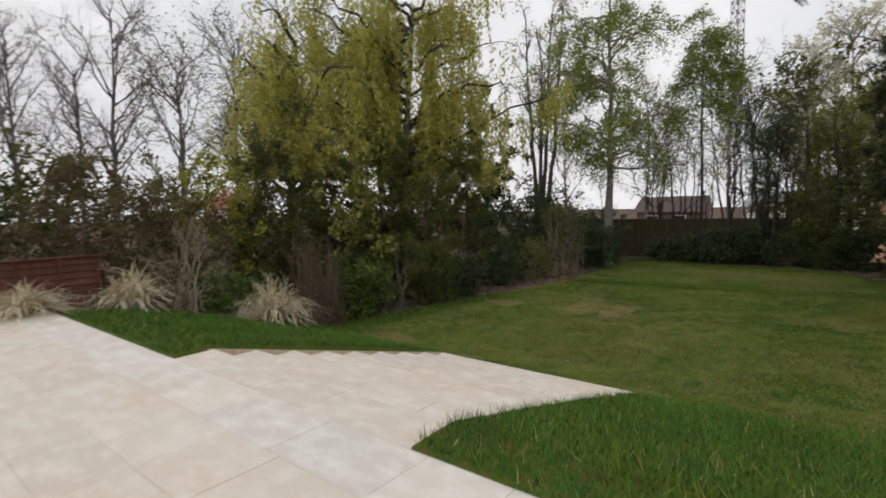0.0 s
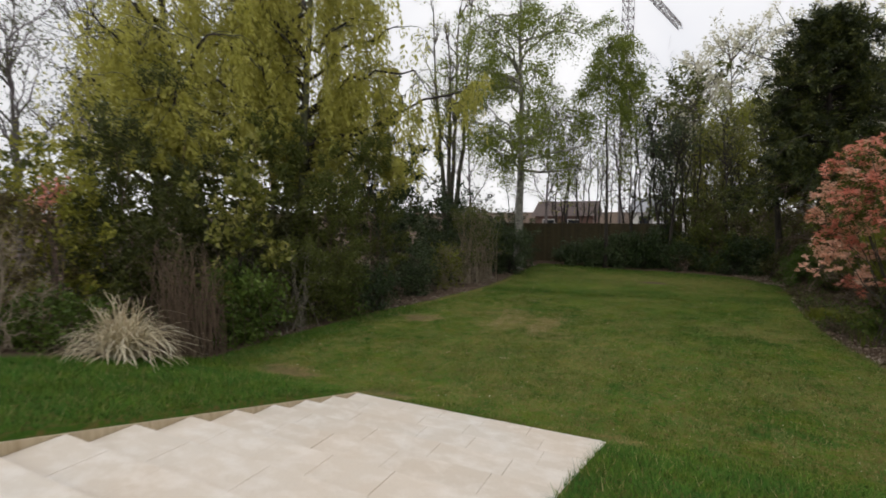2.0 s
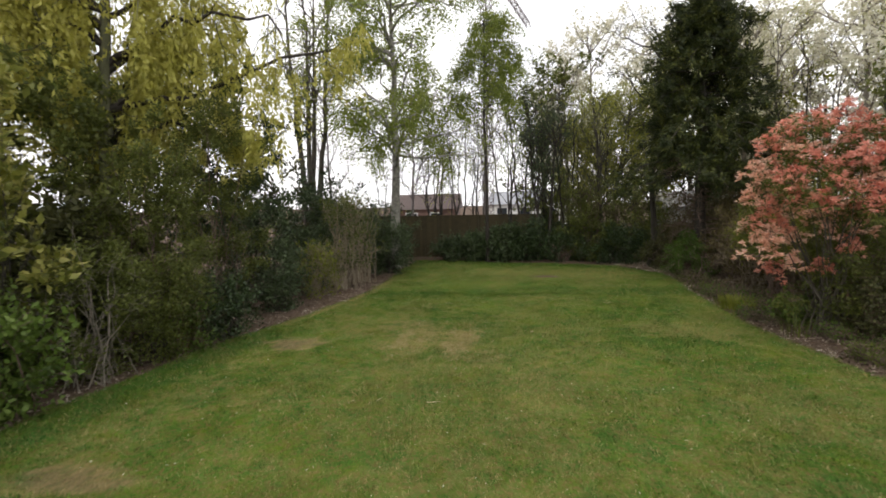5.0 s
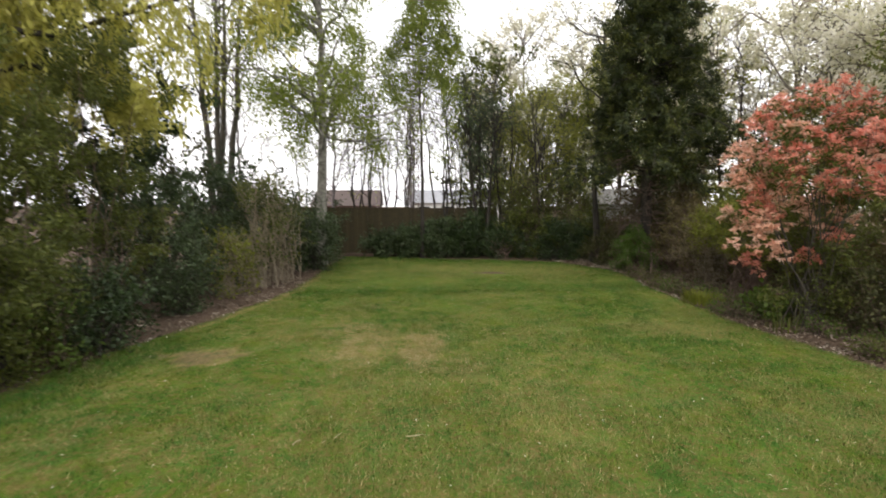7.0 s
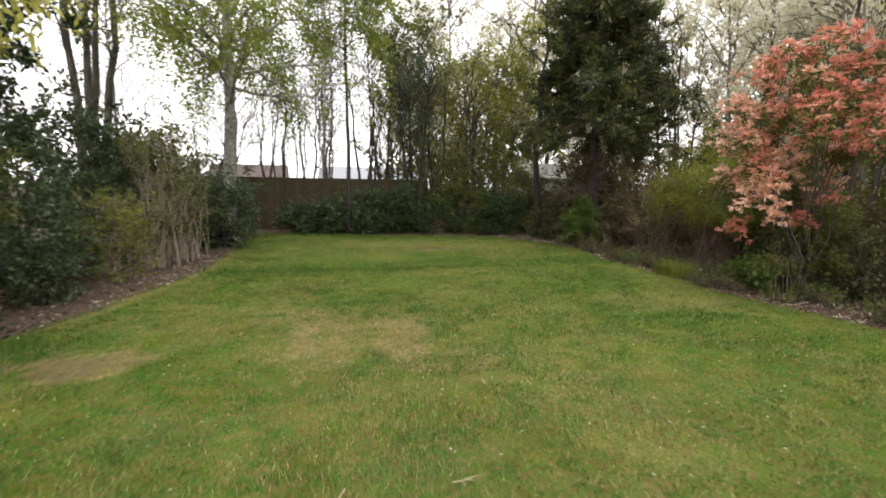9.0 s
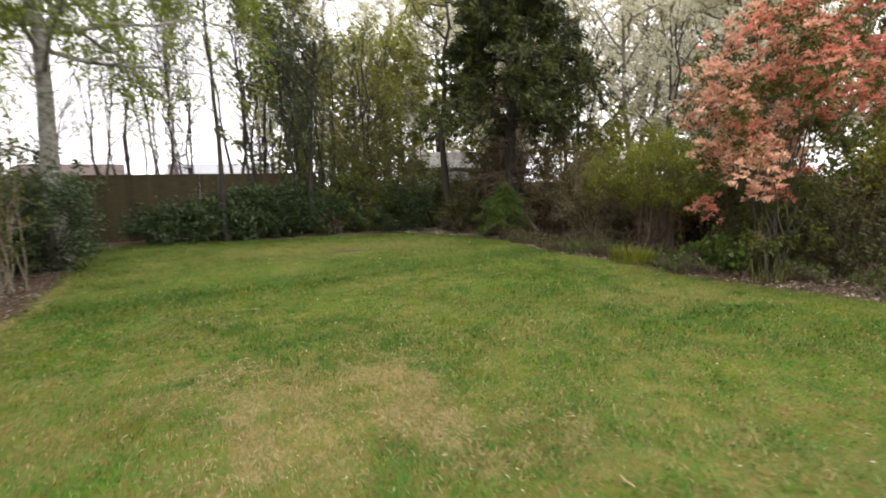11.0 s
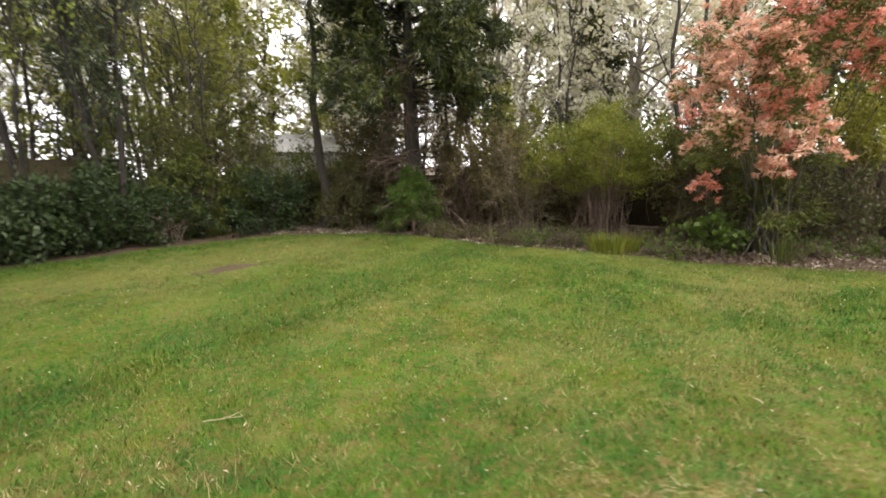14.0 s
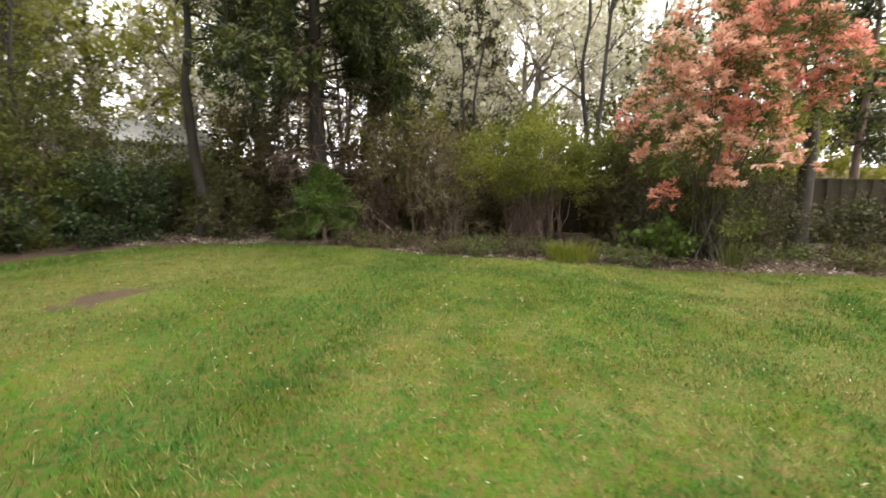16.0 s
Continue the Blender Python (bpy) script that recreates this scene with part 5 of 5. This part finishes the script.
# ---- buildings in the distance ----
def shed(x, y):
    t = thing("garden_shed", (x, y, LOW), "pale grey gabled garden shed half hidden by shrubs", "shed")
    w, d, h, top = 3.9, 2.4, 2.15, 2.8
    bm = bmesh.new()
    ring = [(0, 0), (w, 0), (w, d), (0, d)]
    lo = [bm.verts.new((a, b, -0.05)) for a, b in ring]
    hi = [bm.verts.new((a, b, h)) for a, b in ring]
    for i in range(4):
        bm.faces.new((lo[i], lo[(i + 1) % 4], hi[(i + 1) % 4], hi[i]))
    g0, g1 = bm.verts.new((0, d / 2, top)), bm.verts.new((w, d / 2, top))
    bm.faces.new((hi[3], hi[0], g0))
    bm.faces.new((hi[1], hi[2], g1))
    part("wall", bm, M_SHED, t)
    for s_ in (0, 1):
        bm = box_bm(bmesh.new(), (-0.12, -0.15, 0), (w + 0.12, d / 2 + 0.1, 0.04))
        a = math.atan2(top - h, d / 2)
        bmesh.ops.rotate(bm, verts=bm.verts, cent=(0, 0, 0), matrix=Matrix.Rotation(a, 3, "X"))
        bmesh.ops.translate(bm, verts=bm.verts, vec=(0, 0, h + 0.01))
        if s_:
            bmesh.ops.scale(bm, verts=bm.verts, vec=(1, -1, 1))
            bmesh.ops.translate(bm, verts=bm.verts, vec=(0, d, 0))
            bmesh.ops.reverse_faces(bm, faces=bm.faces)
        part("roof", bm, M_SHEDROOF, t, "pale felted roof slope")
    win = box_part("window", (2.3, -0.05, 0.9), (3.1, 0.01, 1.6), M_WHITE, t, "white-framed window")
    box_part("pane", (2.36, -0.056, 0.96), (3.04, -0.051, 1.54), M_GLASS, win, bevel=0)


def plain(name, c1, c2, rough=0.7, scale=4.0):
    m, nt, b = base_mat(name, rough)
    t = tex_noise(nt, scale, 6, 0.65)
    r = ramp(nt, [(0.3, c1), (0.7, c2)])
    nt.links.new(t.outputs["Fac"], r.inputs[0])
    nt.links.new(r.outputs[0], b.inputs["Base Color"])
    return m


M_SHED = plain("weathered_grey_boards", (0.30, 0.30, 0.29), (0.48, 0.48, 0.46))
M_SHEDROOF = plain("pale_roof_felt", (0.42, 0.42, 0.43), (0.60, 0.60, 0.60))
M_WHITE = plain("white_paint", (0.70, 0.70, 0.68), (0.80, 0.80, 0.78))
M_GLASS, _nt, _b = base_mat("dark_window_glass", 0.08)
_b.inputs["Base Color"].default_value = (0.03, 0.035, 0.04, 1)
M_BRICK = plain("red_brick", (0.12, 0.07, 0.055), (0.19, 0.11, 0.085))
M_TILES = plain("brown_roof_tiles", (0.055, 0.036, 0.030), (0.10, 0.066, 0.054))
M_SLATE = plain("grey_slates", (0.24, 0.25, 0.27), (0.38, 0.39, 0.41))
M_CRANE = plain("red_brown_steel", (0.09, 0.065, 0.06), (0.14, 0.10, 0.09), 0.5)
shed(3.2, 27.5)


def house(x, y, turn, w, d, h, top, wall, roof, label, chimney):
    t = thing("house", (x, y, LOW), label, "house")
    t.rotation_euler = (0, 0, radians(turn))
    bm = box_bm(bmesh.new(), (0, 0, -0.1), (w, d, h))
    part("wall", bm, wall, t)
    bm = bmesh.new()
    o = 0.35
    v = [bm.verts.new(p) for p in ((-o, -o, h - 0.1), (w + o, -o, h - 0.1), (w + o, d + o, h - 0.1), (-o, d + o, h - 0.1), (-o, d / 2, top), (w + o, d / 2, top))]
    for q in ((0, 1, 5, 4), (2, 3, 4, 5), (3, 0, 4), (1, 2, 5), (3, 2, 1, 0)):
        bm.faces.new([v[k] for k in q])
    r = part("roof", bm, roof, t)
    if chimney:
        box_part("chimney", (w * 0.7, d / 2 - 0.3, top - 0.6), (w * 0.7 + 0.8, d / 2 + 0.3, top + 0.9), wall, r)
    for k in range(int(w // 2.4)):
        x0 = 0.8 + 2.4 * k
        wd = box_part("window", (x0, -0.06, h - 1.5), (x0 + 1.2, 0.01, h - 0.4), M_WHITE, t, "white window frame")
        box_part("pane", (x0 + 0.08, -0.066, h - 1.42), (x0 + 1.12, -0.061, h - 0.48), M_GLASS, wd, bevel=0)


house(-15.4, 50, 4, 5.6, 7, 2.0, 3.4, M_BRICK, M_TILES, "low red-brick house with a brown tiled roof beyond the fence", False)
house(-7.0, 56, -6, 9.0, 7, 2.3, 3.6, M_WHITE, M_SLATE, "pale rendered house with a grey roof beyond the fence", False)


# ---- tower crane ----
def crane(x, y):
    t = thing("tower_crane", (x, y, LOW), "red-brown lattice tower crane in the distance", "crane")
    a, H = 0.30, 20.3

    def lattice(p0, p1, half, bays):
        p0, p1 = np.array(p0, float), np.array(p1, float)
        ax = unit(p1 - p0)
        u = unit(np.cross(ax, np.array([0.6, 0.75, 0.1])))
        w = np.cross(ax, u)
        cs = [u * half + w * half, u * half - w * half, -u * half - w * half, -u * half + w * half]
        st = [p0 + (p1 - p0) * k / bays for k in range(bays + 1)]
        seg = [(p0 + c, p1 + c) for c in cs]
        for k in range(bays):
            for j in range(4):
                c, e = cs[j], cs[(j + 1) % 4]
                seg.append((st[k] + c, st[k + 1] + e) if k % 2 else (st[k] + e, st[k + 1] + c))
                seg.append((st[k] + c, st[k] + e))
        return np.array(seg)

    for nm, seg, r in (("mast", lattice((0, 0, 0), (0, 0, H), a, 30), 0.026), ("jib", lattice((0, 0, H), (3.2, 14.5, H), 0.22, 20), 0.022), ("counter_jib", lattice((0, 0, H), (-1.3, -6.0, H), 0.22, 9), 0.022)):
        child(nm, mesh_of(nm, *tubes(seg, np.full(seg.shape[:2], r), 4), M_CRANE), t)
    box_part("cab", (0.4, -0.5, H - 1.7), (1.3, 0.5, H - 0.4), M_WHITE, t, "white operator's cab", 0.1)
    box_part("counterweight", (-1.7, -6.5, H - 1.2), (-0.9, -5.6, H + 0.3), M_MORTAR, t, "grey concrete counterweight", 0.1)


crane(-6.0, 42.0)

# ---- litter on the beds and lawn ----
def litter(name, label, n, x0, x1, y0, y1, size, seed, keep, mat, wide=0.3):
    rng = np.random.default_rng(seed)
    x, y = rng.uniform(x0, x1, n), rng.uniform(y0, y1, n)
    ok = keep(x, y, rng)
    x, y = x[ok], y[ok]
    p = np.stack([x, y, terrain(x, y) + rng.uniform(0.008, 0.03, len(x))], -1)
    ax = rng.normal(size=p.shape) * np.array([1, 1, 0.25])
    d = unit(ax)
    side = unit(np.cross(d, np.array([0, 0, 1])) + rng.normal(0, 0.25, p.shape))
    ln = (size * rng.uniform(0.5, 1.4, len(x)))[:, None]
    mid = p + d * ln * 0.5
    up = np.array([0, 0, 0.15])
    v = np.stack([p, mid + side * ln * wide + up * ln, p + d * ln, mid - side * ln * wide + up * ln], 1).reshape(-1, 3)
    tagged(new(name, mesh_of(name, v, np.arange(len(v)).reshape(-1, 4), mat)), label, "leaf litter", kind="stuff")


litter("leaf_litter", "scattered pale and brown fallen leaves on the soil", 26000, 0.8, 4.5, 8, 22, 0.05, 200, lambda x, y, r: x > lawn_right(y) - 0.05 + r.exponential(0.02, len(x)), L_LITTER)
litter("bed_litter", "scattered pale and brown fallen leaves on the soil", 18000, -11.0, -7.0, 5, 24, 0.05, 201, lambda x, y, r: x < lawn_left(y) + 0.05, L_LITTER)
litter("end_litter", "scattered pale and brown fallen leaves on the soil", 6000, 0.2, 3.4, 20.6, 24.5, 0.05, 203, lambda x, y, r: y > lawn_far(x), L_LITTER)
litter("petals", "fallen white petals and straw bits on the grass", 420, -8.5, 1.2, 7.2, 22, 0.022, 202, lambda x, y, r: on_lawn(x, y), L_BLOSSOM)

TWIGS = [(-4.2, 9.41, 10, 0.24), (-5.22, 9.23, 70, 0.16), (-4.89, 9.37, 60, 0.14), (-4.97, 15.41, -35, 0.3), (-1.13, 15.69, 10, 0.32), (-2.95, 12.92, 40, 0.12), (-3.73, 10.7, 80, 0.14)]


def fallen_twig(x, y, turn, ln, seed):
    rng = np.random.default_rng(seed)
    t = thing("fallen_twig", (x, y, gz(x, y) + 0.035), "pale dead twig lying on the grass", "twig", "twigs on the lawn")
    t.rotation_euler = (0, 0, radians(turn))
    s = np.linspace(0, 1, 7)[None, :, None]
    p = np.array([ln, 0, 0]) * (s - 0.5) + rng.normal(0, ln * 0.03, (1, 7, 3)) * np.array([0, 1, 0.3])
    child("stick", mesh_of("stick", *tubes(p, taper(1, 7, 0.0035, 0.0015), 5), M_BOARD, smooth=True), t)
    k = grow(rng, p, 2, 0.3, 0.7, (ln * 0.3, ln * 0.45), (25, 50), 0, 0, 4, 0.05)
    k[:, :, 2] *= 0.3
    each_tube("side_twig", k, taper(2, 4, 0.002, 0.001), 4, M_BOARD, t)


for i, (x, y, turn, ln) in enumerate(TWIGS):
    fallen_twig(x, y, turn, ln * 0.75, 400 + i)

litter("straw_mat", "matted dry straw on the worn patches of lawn", 60000, -6.0, -3.4, 11.0, 13.6, 0.04, 205, lambda x, y, r: r.random(len(x)) < np.maximum(wear(x, y)[0] - 0.3, 0) * 0.6, L_MAT, 0.05)
litter("straw_bits", "short bits of dry straw lying on the lawn", 1100, -8.5, 1.2, 7.2, 20, 0.04, 204, lambda x, y, r: on_lawn(x, y), L_STRAW, 0.06)

# ---- paving slabs of the terrace ----
yy = BAND_Y
lay(patio, PATIO_L, PATIO_R, BAND_Y, PATIO_Y, 0.0, [0.6, 0.9, 0.75], M_BAND, SR)
for k, dep in enumerate([0.6, 0.45, 0.6, 0.75, 0.6, 0.6, 0.75, 0.6, 0.6, 0.6, 0.6]):
    lay(patio, PATIO_L, PATIO_R, yy - dep, yy, 0.0, [0.6, 0.9, 0.75, 1.05], M_SLAB, SR)
    yy -= dep
